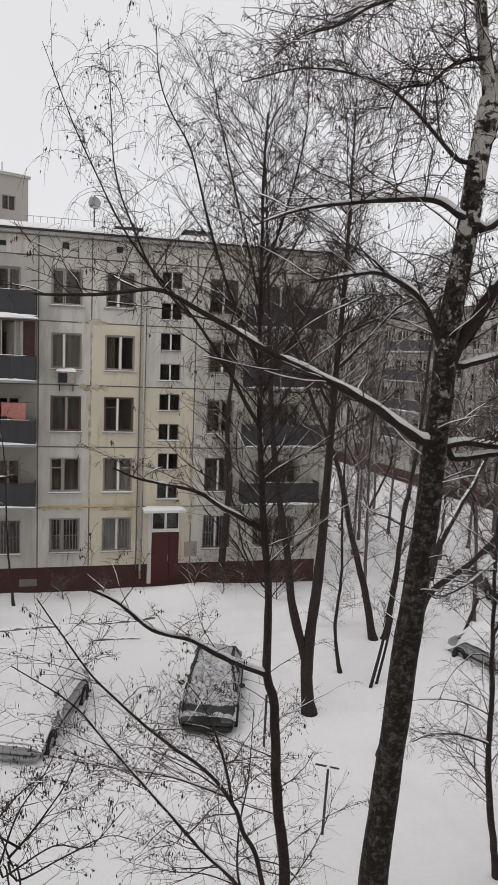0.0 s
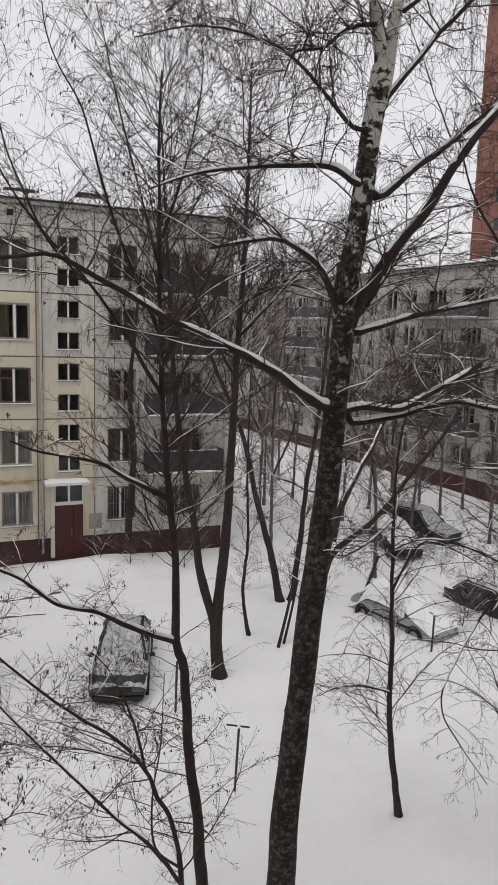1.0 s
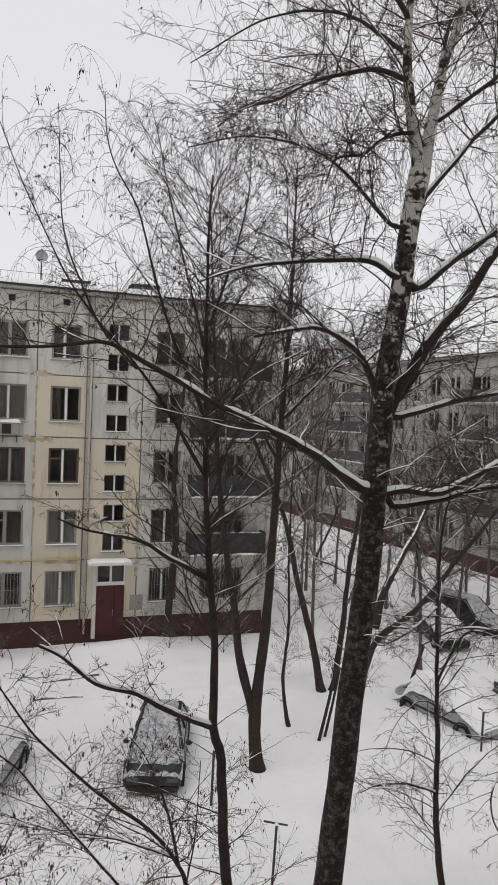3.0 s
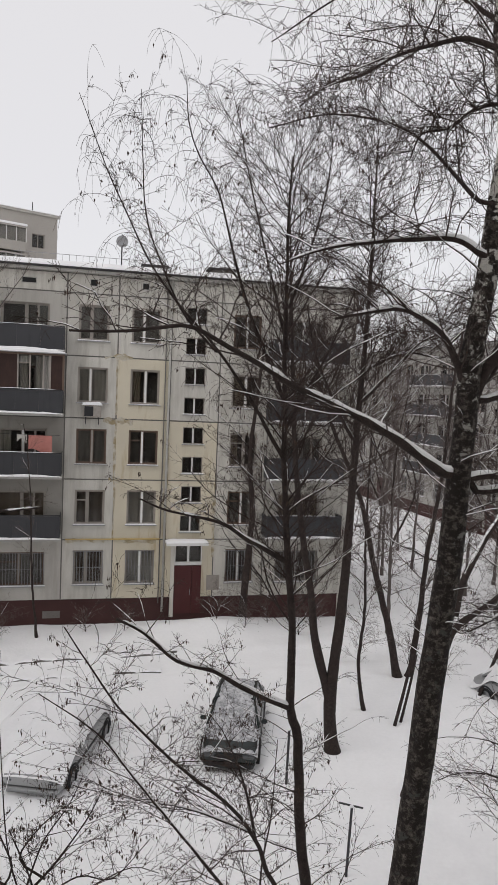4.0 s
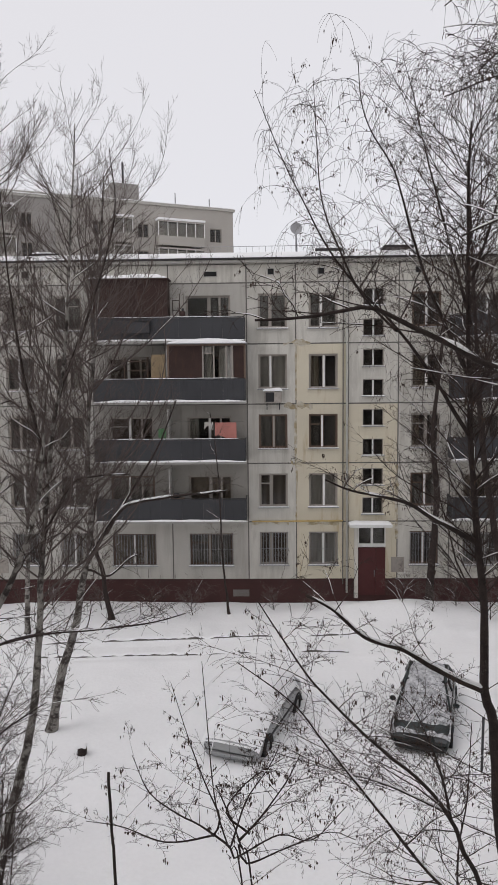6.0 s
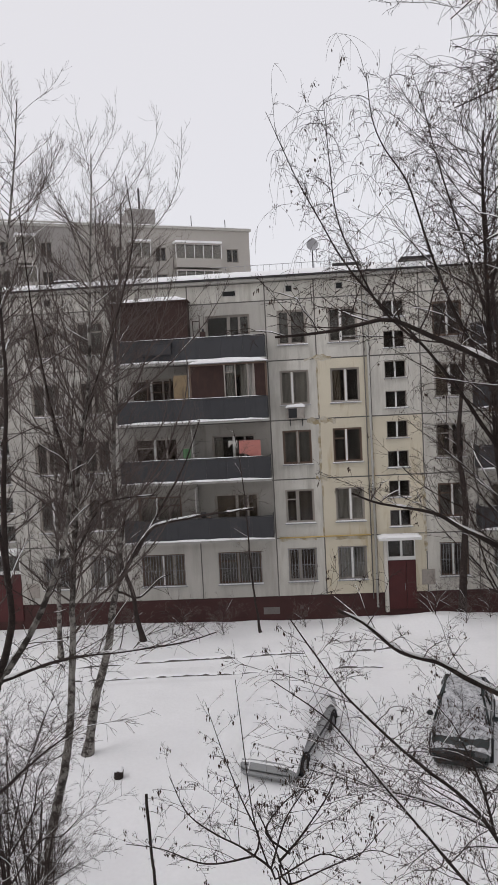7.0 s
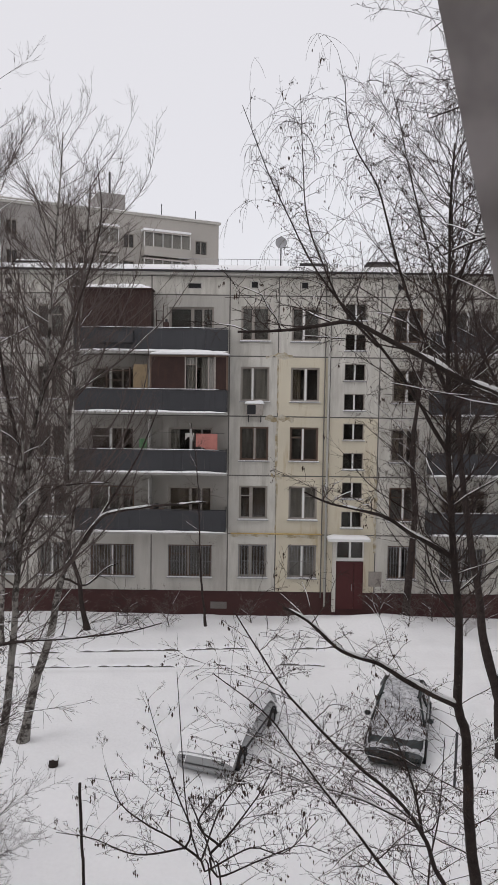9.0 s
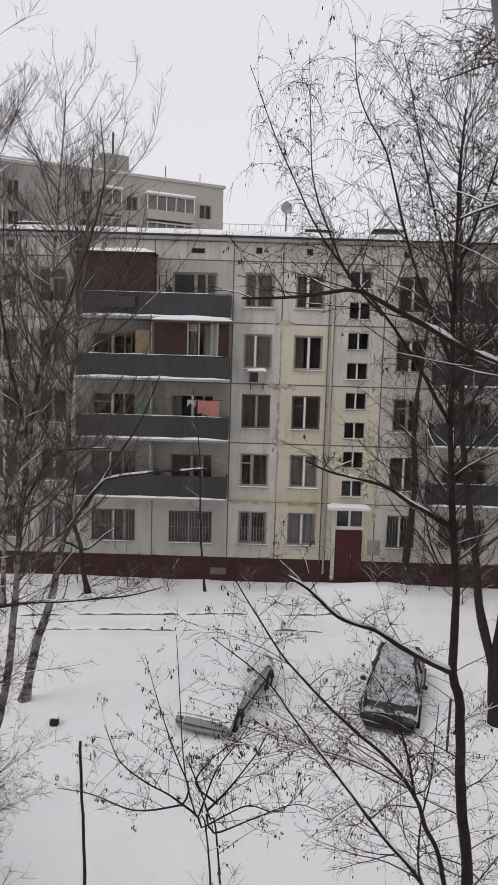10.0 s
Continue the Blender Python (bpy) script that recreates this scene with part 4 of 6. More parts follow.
birch.fill_limbs(30, 1.25, 0.45, droop=0.15)
birch.leaves(800)
birch.finish()

alder = Tree("alder_tree", "slim dark alder with snowy side limbs and withered leaves", "bark_dark", "twig", 22, thick=1.0, fork=0.7, kink=0.21, dense=6.0)
alder.stem([(4.37, 8.83, -0.1), (4.25, 8.83, 1.72), (4.02, 8.83, 3.47), (3.91, 8.83, 4.95), (3.76, 8.83, 5.49), (3.73, 8.83, 6.86), (3.62, 8.83, 7.78), (3.5, 8.83, 9.13), (3.43, 8.83, 10.43), (3.39, 8.83, 11.7), (3.37, 8.83, 13.34), (3.4, 8.83, 14.15)], 0.125, 0.015)
alder.limb([(3.77, 8.83, 5.49), (3.02, 8.64, 5.91), (2.45, 8.45, 6.3), (1.82, 8.27, 6.58), (1.27, 8.08, 7.1), (0.92, 7.89, 7.34)], 0.06, 0.02, True)
alder.limb([(3.59, 8.83, 7.88), (2.95, 8.66, 8.25), (2.43, 8.5, 8.57), (1.62, 8.34, 8.78), (1.21, 8.17, 8.97)], 0.05, 0.012, True)
alder.limb([(3.43, 8.83, 10.43), (2.84, 8.76, 11.66), (2.5, 8.67, 12.59), (2.25, 8.6, 13.39), (1.9, 8.52, 13.93), (1.74, 8.44, 14.33), (1.68, 8.36, 14.9)], 0.034, 0.005, False)
alder.limb([(3.49, 8.83, 9.48), (2.87, 8.71, 10.41), (2.32, 8.59, 11.13), (1.73, 8.46, 11.71), (1.27, 8.35, 12.27), (0.93, 8.23, 12.87), (0.63, 8.11, 13.43), (0.24, 7.98, 14.33)], 0.034, 0.004, False)
alder.limb([(2.24, 8.36, 11.11), (1.76, 8.44, 11.63), (1.44, 8.51, 12.3), (1.2, 8.59, 12.98), (1.13, 8.66, 13.81), (1.08, 8.74, 14.79)], 0.022, 0.004, False)
alder.limb([(3.45, 8.83, 11.2), (3.14, 9.07, 12.55), (2.88, 9.3, 13.73), (2.68, 9.54, 14.85), (2.56, 9.77, 15.5)], 0.028, 0.004, False)
alder.limb([(3.44, 8.83, 11.87), (3.79, 8.67, 13.1), (3.91, 8.52, 14.11), (3.78, 8.36, 14.73)], 0.028, 0.004, False)
alder.limb([(3.46, 8.83, 10.0), (4.19, 9.05, 11.25), (4.77, 9.27, 12.55), (5.19, 9.49, 13.69)], 0.03, 0.004, False)
alder.fill(0.15, 0.40, 16, 1.5, 0.4, droop=0.2)
alder.fill(0.48, 1.0, 130, 2.3, 0.9, droop=-0.12)
alder.fill_limbs(20, 1.0, 0.7, droop=0.2)
alder.weep(42, 1.05, 10.0)
alder.leaves(900)
alder.finish()

shoots = Tree("alder_shrub", "leaning alder shoots with withered leaves over the snow", "bark_dark", "twig", 23, thick=1.15, fork=0.72, kink=0.2, dense=4.6)
shoots.stem([(3.87, 8.4, -0.1), (3.72, 8.4, 2.15), (3.32, 8.3, 3.23), (3.09, 8.2, 3.79), (2.7, 8.1, 4.36), (2.08, 8, 4.93), (1.65, 7.9, 5.37), (1.01, 7.8, 6.09), (0.63, 7.7, 6.68), (0.23, 7.6, 7.35)], 0.06, 0.008)
shoots.limb([(3.76, 8.3, 1.51), (3.2, 8.05, 2.5), (2.51, 7.8, 3.42), (1.95, 7.55, 4.27), (1.22, 7.3, 5.33), (0.7, 7.05, 6.13), (-0.03, 6.8, 6.81)], 0.04, 0.006, True)
shoots.limb([(3.12, 8.3, 3.72), (2.98, 8.4, 4.42), (2.66, 8.5, 5.23), (2.41, 8.6, 5.57)], 0.03, 0.006, True)
shoots.limb([(3, 8.2, 3.9), (2.09, 8, 4.44), (1.26, 7.8, 4.79), (0.42, 7.6, 5.16)], 0.02, 0.005, True)
shoots.limb([(3.48, 8.9, 1.79), (3.44, 9, 2.62), (3.6, 9.1, 3.55), (3.68, 9.2, 4.79)], 0.025, 0.006, False)
shoots.fill_limbs(27, 1.6, 0.35, droop=0.05)
shoots.fill(0.15, 1.0, 28, 1.8, 0.3)
shoots.leaves(800)
shoots.finish()

pair = Tree("alder_tree", "twin-stemmed dark alder standing in the snow", "bark_dark", "twig", 24, thick=1.15, fork=0.85, kink=0.3, snowy=0.4, subs=(1, 3))
pair.stem([(7.86, 17.61, -0.1), (7.7, 17.61, 1.45), (7.87, 17.61, 3.66), (7.98, 17.61, 5.36), (8.05, 17.61, 7.87), (8.12, 17.61, 9.7), (8.22, 17.61, 12.0), (8.29, 17.61, 14.43), (8.29, 17.61, 16.35), (8.31, 17.61, 17.93)], 0.21, 0.02)
pair.limb([(7.63, 17.61, 1.72), (7.22, 17.7, 3.19), (7.03, 17.77, 4.54), (6.84, 17.86, 5.7), (6.56, 17.95, 7.36), (6.34, 18.04, 9.47), (6.19, 18.13, 11.87), (6.06, 18.21, 14.23), (5.94, 18.3, 16.26)], 0.15, 0.02, False)
pair.limb([(8.12, 17.61, 10.36), (9.02, 17.31, 11.4), (9.75, 17.02, 12.25), (10.88, 16.72, 12.82)], 0.06, 0.015, True)
pair.limb([(8.25, 17.61, 11.35), (9.43, 17.48, 11.92), (10.51, 17.34, 11.83), (11.0, 17.21, 12.19)], 0.05, 0.015, True)
pair.limb([(7.99, 17.61, 9.37), (7.14, 17.31, 10.64), (6.51, 17.02, 11.84), (6.15, 16.72, 12.99)], 0.06, 0.015, True)
pair.fill(0.42, 1.0, 130, 3.0, 0.8, droop=-0.2)
pair.fill_limbs(42, 2.5, 0.9, droop=-0.1)
pair.finish()

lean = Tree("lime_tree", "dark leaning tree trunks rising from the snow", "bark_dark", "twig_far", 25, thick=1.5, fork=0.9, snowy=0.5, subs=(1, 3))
lean.stem([(12.29, 22.7, -0.1), (11.75, 22.7, 2.1), (11.06, 22.7, 4.36), (10.5, 22.7, 6.54), (9.76, 22.7, 8.23), (9.16, 22.7, 9.47), (8.57, 22.7, 11.07), (8.28, 22.7, 13.04)], 0.16, 0.04)
lean.limb([(12.75, 22.7, 0.07), (13.13, 22.83, 2.61), (13.35, 22.97, 4.62), (13.7, 23.1, 6.4), (14.03, 23.23, 8.66), (14.23, 23.37, 10.93), (14.67, 23.5, 13.69)], 0.14, 0.04, False)
lean.fill(0.3, 1.0, 60, 3.0, 0.8, droop=-0.1)
lean.fill_limbs(44, 2.6, 0.8, droop=-0.1)
lean.finish()

thin = Tree("young_alder", "thin young alder stem in the snow", "bark_dark", "twig_far", 26, thick=1.6)
thin.stem([(9.86, 20.1, -0.1), (9.58, 20.1, 1.52), (9.7, 20.1, 3.47), (9.61, 20.1, 5.61), (9.6, 20.1, 7.91), (9.61, 20.1, 9.99)], 0.07, 0.02)
thin.fill(0.2, 1.0, 26, 1.6, 0.7)
thin.finish()

bent = Tree("leaning_birch", "half-fallen birch with snow lying along its stems", "bark_dark", "twig_far", 27)
bent.stem([(9.01, 15, -0.1), (9.35, 15, 1.46), (9.89, 15, 3.79), (10.29, 15, 4.61), (11.44, 15, 5.41), (12.9, 15, 6.98), (13.7, 15, 7.88), (14.42, 15, 8.98)], 0.13, 0.04)
bent.limb([(10.1, 15, 4.88), (10.46, 15.25, 5.75), (11.28, 15.5, 6.96), (11.96, 15.75, 7.89), (12.65, 16, 9.05)], 0.12, 0.04, True)
bent.fill(0.3, 1.0, 30, 1.8, 0.6)
bent.fill_limbs(14, 1.3, 0.5)
bent.finish()

sap = Tree("young_alder", "young alder with drooping twigs in open snow", "bark_dark", "twig", 28, thick=1.1, fork=0.8, kink=0.2, dense=5.0)
sap.stem([(9.41, 10.18, -0.1), (9.0, 10.18, 2.2), (8.91, 10.18, 4.07), (8.82, 10.18, 5.28), (8.74, 10.18, 7.08), (8.76, 10.18, 8.25), (8.92, 10.18, 9.06), (9.22, 10.18, 9.88)], 0.085, 0.015)
sap.limb([(8.97, 10.18, 3.01), (8.08, 9.9, 3.45), (7.26, 9.62, 3.68), (6.74, 9.34, 3.76)], 0.03, 0.008, True)
sap.limb([(8.82, 10.18, 5.28), (9.05, 9.98, 6.05), (9.29, 9.76, 6.44), (9.86, 9.54, 6.27), (10.6, 9.34, 5.84)], 0.03, 0.008, True)
sap.limb([(8.75, 10.18, 6.84), (8.02, 9.9, 6.51), (7.23, 9.62, 6.34), (6.82, 9.34, 6.58)], 0.03, 0.008, True)
sap.fill(0.18, 1.0, 84, 2.0, 0.4, droop=0.3)
sap.fill_limbs(28, 1.0, 0.2, droop=0.35)
sap.finish()

edge_a = Tree("lime_tree", "tall dark tree trunk in the snow", "bark_dark", "twig", 29, thick=1.15, fork=0.8, kink=0.22, dense=5.5)
edge_a.stem([(11.58, 8.54, -0.1), (11.16, 8.54, 1.64), (10.79, 8.54, 3.29), (10.74, 8.54, 5.04), (10.68, 8.54, 6.21), (10.31, 8.54, 7.92), (10.28, 8.54, 9.56), (10.23, 8.54, 11.19), (10.33, 8.54, 13.32), (10.31, 8.54, 15.08), (10.22, 8.54, 16.71), (10.09, 8.54, 18.26)], 0.16, 0.05)
edge_a.limb([(10.65, 8.54, 6.09), (9.75, 8.33, 5.6), (8.73, 8.11, 4.45), (8.48, 7.89, 3.87), (8.86, 7.68, 3.17), (9.25, 7.46, 2.57)], 0.03, 0.008, True)
edge_a.limb([(10.54, 8.54, 6.11), (9.05, 8.25, 6.79), (7.8, 7.95, 7.13), (6.71, 7.66, 6.99)], 0.035, 0.008, True)
edge_a.limb([(10.22, 8.54, 11.3), (9.34, 8.32, 12.05), (8.44, 8.08, 12.81), (7.83, 7.86, 13.71)], 0.04, 0.01, False)
edge_a.limb([(10.15, 8.54, 12.13), (9.84, 8.71, 13.48), (9.96, 8.87, 14.59), (9.78, 9.04, 15.95)], 0.035, 0.01, False)
edge_a.fill(0.12, 1.0, 96, 2.0, 0.3, droop=0.3)
edge_a.fill_limbs(26, 1.2, 0.1, droop=0.45)
edge_a.leaves(140)
edge_a.finish()

edge_b = Tree("lime_tree", "thick dark tree trunk with a snowy limb", "bark_dark", "twig", 30, thick=1.15, fork=0.8, kink=0.22, dense=5.5)
edge_b.stem([(12.79, 9.3, -0.1), (12.42, 9.3, 1.27), (12.38, 9.3, 2.59), (12.69, 9.3, 3.83), (12.36, 9.3, 5.54), (11.96, 9.3, 7.07), (11.77, 9.3, 8.3), (11.92, 9.3, 10.11), (12.07, 9.3, 11.9), (12, 9.3, 14.23), (11.94, 9.3, 16.5)], 0.19, 0.08)
edge_b.limb([(12.37, 9.3, 6.29), (11.58, 9.07, 6.06), (10.77, 8.83, 5.75), (10.02, 8.6, 5.24)], 0.05, 0.02, True)
edge_b.limb([(11.84, 9.3, 8.05), (11.01, 9, 8.2), (10.15, 8.7, 8.12), (9.06, 8.4, 8.22)], 0.04, 0.012, True)
edge_b.fill(0.15, 1.0, 46, 2.0, 0.3, droop=0.2)
edge_b.fill_limbs(10, 1.0, 0.1, droop=0.3)
edge_b.finish()

west_a = Tree("birch_tree", "slender young birch leaning over the snow", "birch_low", "twig_pale", 31, thick=0.95, fork=0.62, kink=0.2, snowy=0.12)
west_a.stem([(-5.67, 12.9, -0.1), (-5.29, 12.9, 1.38), (-4.88, 12.9, 2.97), (-4.68, 12.9, 4.67), (-4.53, 12.9, 6.58), (-4.32, 12.9, 8.45), (-4.14, 12.9, 9.67), (-3.9, 12.9, 10.88), (-3.71, 12.9, 13.01), (-3.58, 12.9, 14.62), (-3.51, 12.9, 15.65)], 0.12, 0.012)
west_a.limb([(-4.48, 12.9, 7.08), (-3.74, 12.6, 8.24), (-3.17, 12.3, 8.46), (-2.4, 12, 8.55)], 0.04, 0.01, True)
west_a.limb([(-4.32, 12.9, 8.45), (-4.65, 12.67, 10.3), (-4.83, 12.43, 12.4), (-4.87, 12.2, 14.49)], 0.045, 0.008, False)
west_a.limb([(-4.06, 12.9, 10.04), (-3.36, 13.13, 11.96), (-2.85, 13.37, 13.89), (-2.97, 13.6, 15.38)], 0.04, 0.008, False)
west_a.fill(0.32, 0.9, 66, 3.6, 0.6, droop=-0.5)
west_a.fill(0.4, 1.0, 70, 1.7, 0.9, droop=-0.3)
west_a.fill_limbs(24, 1.5, 1.6, droop=0.05)
west_a.finish()

west_b = Tree("birch_tree", "forked birch with a long snowy branch", "birch_low", "twig_pale", 32, thick=1.1, fork=0.62, kink=0.2, snowy=0.12)
west_b.stem([(-6.19, 18.14, -0.1), (-5.79, 18.14, 1.77), (-5.4, 18.14, 2.98), (-4.98, 18.14, 5.05), (-4.8, 18.14, 6.22), (-4.83, 18.14, 8.56), (-4.57, 18.14, 11.0), (-4.3, 18.14, 13.71), (-4.12, 18.14, 16.05)], 0.15, 0.02)
west_b.limb([(-4.96, 18.14, 5.05), (-4.46, 17.9, 5.86), (-3.8, 17.65, 6.73), (-3.26, 17.41, 7.01), (-2.03, 17.17, 7.23), (-0.76, 16.93, 7.38)], 0.07, 0.025, True)
west_b.limb([(-4.24, 17.7, 6.07), (-3.42, 17.92, 7.42), (-2.77, 18.16, 8.52), (-2.26, 18.38, 9.81)], 0.05, 0.015, True)
west_b.limb([(-4.79, 18.09, 4.88), (-4.25, 17.87, 4.78), (-3.6, 17.63, 5.34), (-3.22, 17.41, 5.55)], 0.04, 0.015, True)
west_b.fill(0.32, 0.9, 60, 4.3, 0.6, droop=-0.5)
west_b.fill(0.4, 1.0, 60, 2.0, 0.9, droop=-0.3)
west_b.fill_limbs(14, 1.3, 0.8, droop=0.1)
west_b.finish()

west_e = Tree("birch_tree", "tall birch with a fine airy bare crown", "birch_low", "twig_pale", 44, thick=1.0, fork=0.62, kink=0.2, snowy=0.12)
west_e.stem([(-9.5, 14.6, -0.1), (-8.2, 14.6, 6.0), (-7.21, 14.6, 9.44), (-6.36, 14.6, 13.17), (-5.87, 14.6, 15.63), (-5.61, 14.6, 17.61)], 0.13, 0.012)
west_e.fill(0.35, 0.9, 60, 3.6, 0.6, droop=-0.5)
west_e.fill(0.4, 1.0, 60, 1.8, 0.9, droop=-0.3)
west_e.finish()

west_c = Tree("ash_tree", "dark near tree with snow in its crotch", "bark_dark", "twig", 33, fork=0.6, kink=0.22, snowy=0.15)
west_c.stem([(-4.46, 7.5, -0.1), (-4.33, 7.5, 3.18), (-4.2, 7.5, 5.08), (-4.05, 7.5, 6.26), (-3.91, 7.5, 6.76)], 0.17, 0.09)
west_c.limb([(-3.92, 7.5, 6.68), (-3.67, 7.45, 7.28), (-3.63, 7.4, 8.1), (-3.71, 7.35, 8.83), (-3.83, 7.3, 9.61), (-3.76, 7.25, 11.14), (-3.6, 7.2, 12.23)], 0.06, 0.012, False)
west_c.limb([(-3.92, 7.5, 6.6), (-3.58, 7.64, 7.09), (-3.31, 7.78, 7.58), (-3.03, 7.92, 8.3), (-2.92, 8.06, 8.94), (-2.89, 8.2, 9.68)], 0.065, 0.02, True, True)
west_c.limb([(-3.88, 7.5, 6.61), (-2.9, 7.32, 6.96), (-1.82, 7.15, 7.13), (-1.17, 6.97, 7.27), (-0.69, 6.8, 7.46)], 0.035, 0.006, True)
west_c.limb([(-3.68, 7.5, 7.99), (-3.78, 7.8, 9.16), (-3.74, 8.1, 10.78), (-3.86, 8.4, 12.45), (-3.97, 8.7, 13.52), (-3.9, 9, 14.7)], 0.05, 0.008, False)
west_c.limb([(-4.23, 7.5, 4.82), (-3.6, 7.27, 5.38), (-3.09, 7.03, 5.84), (-2.53, 6.8, 6.27)], 0.03, 0.006, False)
west_c.fill(0.2, 1.0, 30, 1.5, 0.5, droop=0.0)
west_c.fill_limbs(26, 1.2, 0.4, droop=0.05)
west_c.finish()

west_d = Tree("young_tree", "small crooked tree against the plinth", "bark_dark", "twig_far", 34)
west_d.stem([(-6.45, 27.7, -0.1), (-6.71, 27.7, 1.21), (-6.79, 27.7, 2.21), (-7.23, 27.7, 3.71), (-6.91, 27.7, 5.69)], 0.13, 0.05)
west_d.fill(0.4, 1.0, 16, 2.0, 0.8)
west_d.finish()

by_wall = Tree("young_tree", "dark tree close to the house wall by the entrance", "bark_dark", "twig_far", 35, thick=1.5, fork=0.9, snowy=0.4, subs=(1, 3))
by_wall.stem([(7.52, 29.2, -0.1), (7.69, 29.2, 2.75), (7.83, 29.2, 5.26), (7.63, 29.2, 7.74), (7.82, 29.2, 10.18), (8.09, 29.2, 13.06)], 0.2, 0.05)
by_wall.fill(0.3, 1.0, 40, 2.4, 0.8, droop=-0.1)
by_wall.finish()

whip = Tree("sapling", "thin sapling rising in front of the ground floor", "bark_dark", "twig_far", 36)
whip.stem([(-1.39, 28.4, -0.1), (-1.66, 28.4, 2.5), (-1.76, 28.4, 5.51), (-1.91, 28.4, 7.49), (-2.12, 28.4, 8.96)], 0.06, 0.012)
whip.fill(0.3, 1.0, 16, 1.2, 0.9)
whip.finish()

stub = Tree("dead_stem", "dead broken stem standing in the snow", "bark_dark", "twig", 37)
stub.stem([(-1.53, 6.5, -0.1), (-1.62, 6.5, 4.01), (-1.64, 6.5, 4.54), (-1.66, 6.5, 5.07), (-1.67, 6.5, 5.49)], 0.032, 0.018)
stub.fill(0.75, 1.0, 7, 0.10, 0.4, fine=False)
stub.finish()

fore = Tree("bush", "thin bare bush with dry leaves below the window", "bark_dark", "twig", 38, thick=0.75, fork=0.7, kink=0.2)
fore.stem([(0.31, 6.3, -0.1), (0.01, 6.3, 4.21), (-0.15, 6.3, 4.64), (-0.31, 6.3, 5.3), (-0.4, 6.3, 6.46), (-0.44, 6.3, 7.03)], 0.028, 0.004)
fore.limb([(-0.17, 6.3, 4.68), (-0.49, 6.22, 4.98), (-0.75, 6.15, 5.17), (-1.08, 6.07, 5.49), (-1.26, 6, 6)], 0.016, 0.004, False)
fore.limb([(-0.25, 6.3, 5.01), (-0.43, 6.47, 5.34), (-0.65, 6.63, 5.84), (-0.9, 6.8, 6.55)], 0.014, 0.003, False)
fore.limb([(-0.12, 6.3, 4.64), (0.08, 6.17, 5.32), (0.36, 6.03, 5.83), (0.49, 5.9, 6.18)], 0.016, 0.004, False)
fore.limb([(-0.08, 6.3, 4.49), (0.48, 6.13, 4.92), (0.87, 5.97, 4.97), (1.26, 5.8, 5.5)], 0.014, 0.004, False)
fore.limb([(-0.35, 6.2, 4.85), (-0.89, 6.07, 4.86), (-1.41, 5.93, 5.15), (-1.78, 5.8, 5.3)], 0.014, 0.004, False)
fore.fill(0.35, 1.0, 10, 0.55, 0.7)
fore.fill_limbs(16, 0.7, 0.7)
fore.leaves(200)
fore.finish()

brush = Tree("bush", "tangled bare bush beside the near tree", "bark_dark", "twig", 41, thick=0.8)
brush.stem([(-4.5, 8.6, -0.1), (-4.5, 8.6, 2.04), (-4.5, 8.6, 3.02), (-4.3, 8.6, 3.98), (-3.97, 8.6, 4.94), (-3.66, 8.6, 5.69)], 0.03, 0.005)
brush.limb([(-4.5, 8.6, 3.02), (-4.62, 8.47, 4.06), (-4.41, 8.33, 5.07), (-4.39, 8.2, 6.04)], 0.02, 0.004, False)
brush.limb([(-4.46, 8.6, 2.82), (-3.87, 8.4, 3.64), (-3.43, 8.2, 3.87), (-2.98, 8, 4.37)], 0.02, 0.004, False)
brush.limb([(-4.49, 8.6, 3.21), (-4.08, 8.73, 3.91), (-3.96, 8.87, 4.51), (-3.46, 9, 4.84)], 0.02, 0.004, False)
brush.limb([(-4.48, 8.6, 2.43), (-3.68, 8.3, 3.05), (-3.11, 8, 3.56)], 0.018, 0.004, False)
brush.fill(0.2, 1.0, 44, 1.4, 0.9)
brush.fill_limbs(34, 1.0, 0.8)
brush.finish()

low = Tree("bush", "bare bush low over the snow beside the drive", "bark_dark", "twig", 39, thick=0.75, fork=0.7, kink=0.2)
low.stem([(0.44, 6.3, -0.1), (0.14, 6.3, 4.13), (0.01, 6.3, 4.65), (-0.11, 6.3, 5.01), (-0.29, 6.3, 5.45)], 0.03, 0.008)
low.limb([(-0.02, 6.3, 4.72), (0.26, 6.2, 5.1), (0.57, 6.1, 5.61), (0.75, 6, 6.05)], 0.018, 0.004, False)
low.limb([(-0.17, 6.3, 5.09), (0.07, 6.4, 5.41), (0.31, 6.5, 5.53), (0.57, 6.6, 5.65)], 0.016, 0.004, False)
low.limb([(0.08, 6.3, 4.43), (0.58, 6.17, 4.73), (1.08, 6.03, 5.03), (1.39, 5.9, 5.02)], 0.015, 0.004, False)
low.fill(0.3, 1.0, 14, 0.7, 0.6)
low.fill_limbs(16, 0.8, 0.5)
low.leaves(200)
low.finish()


# trees standing farther back between the two houses and along the side house, in haze-lightened colours
back_rng = random.Random(77)
BACK = [(14.0, 27.5, 13.0), (17.5, 24.0, 11.5), (19.0, 31.0, 14.5), (20.7, 39.0, 13.5), (22.5, 28.5, 12.0), (24.0, 35.0, 13.0), (23.5, 50.0, 15.0), (21.5, 20.5, 12.5), (16.4, 34.5, 15.5), (18.0, 37.5, 14.0), (21.0, 33.0, 14.5), (19.8, 26.0, 12.5), (22.0, 44.0, 16.0), (24.5, 30.5, 13.0), (27.5, 32.5, 13.5), (28.0, 38.5, 15.0), (26.5, 27.0, 12.0), (27.0, 47.0, 16.0), (15.0, 45.0, 16.0), (30.0, 33.5, 14.0), (24.5, 22.0, 12.5)]
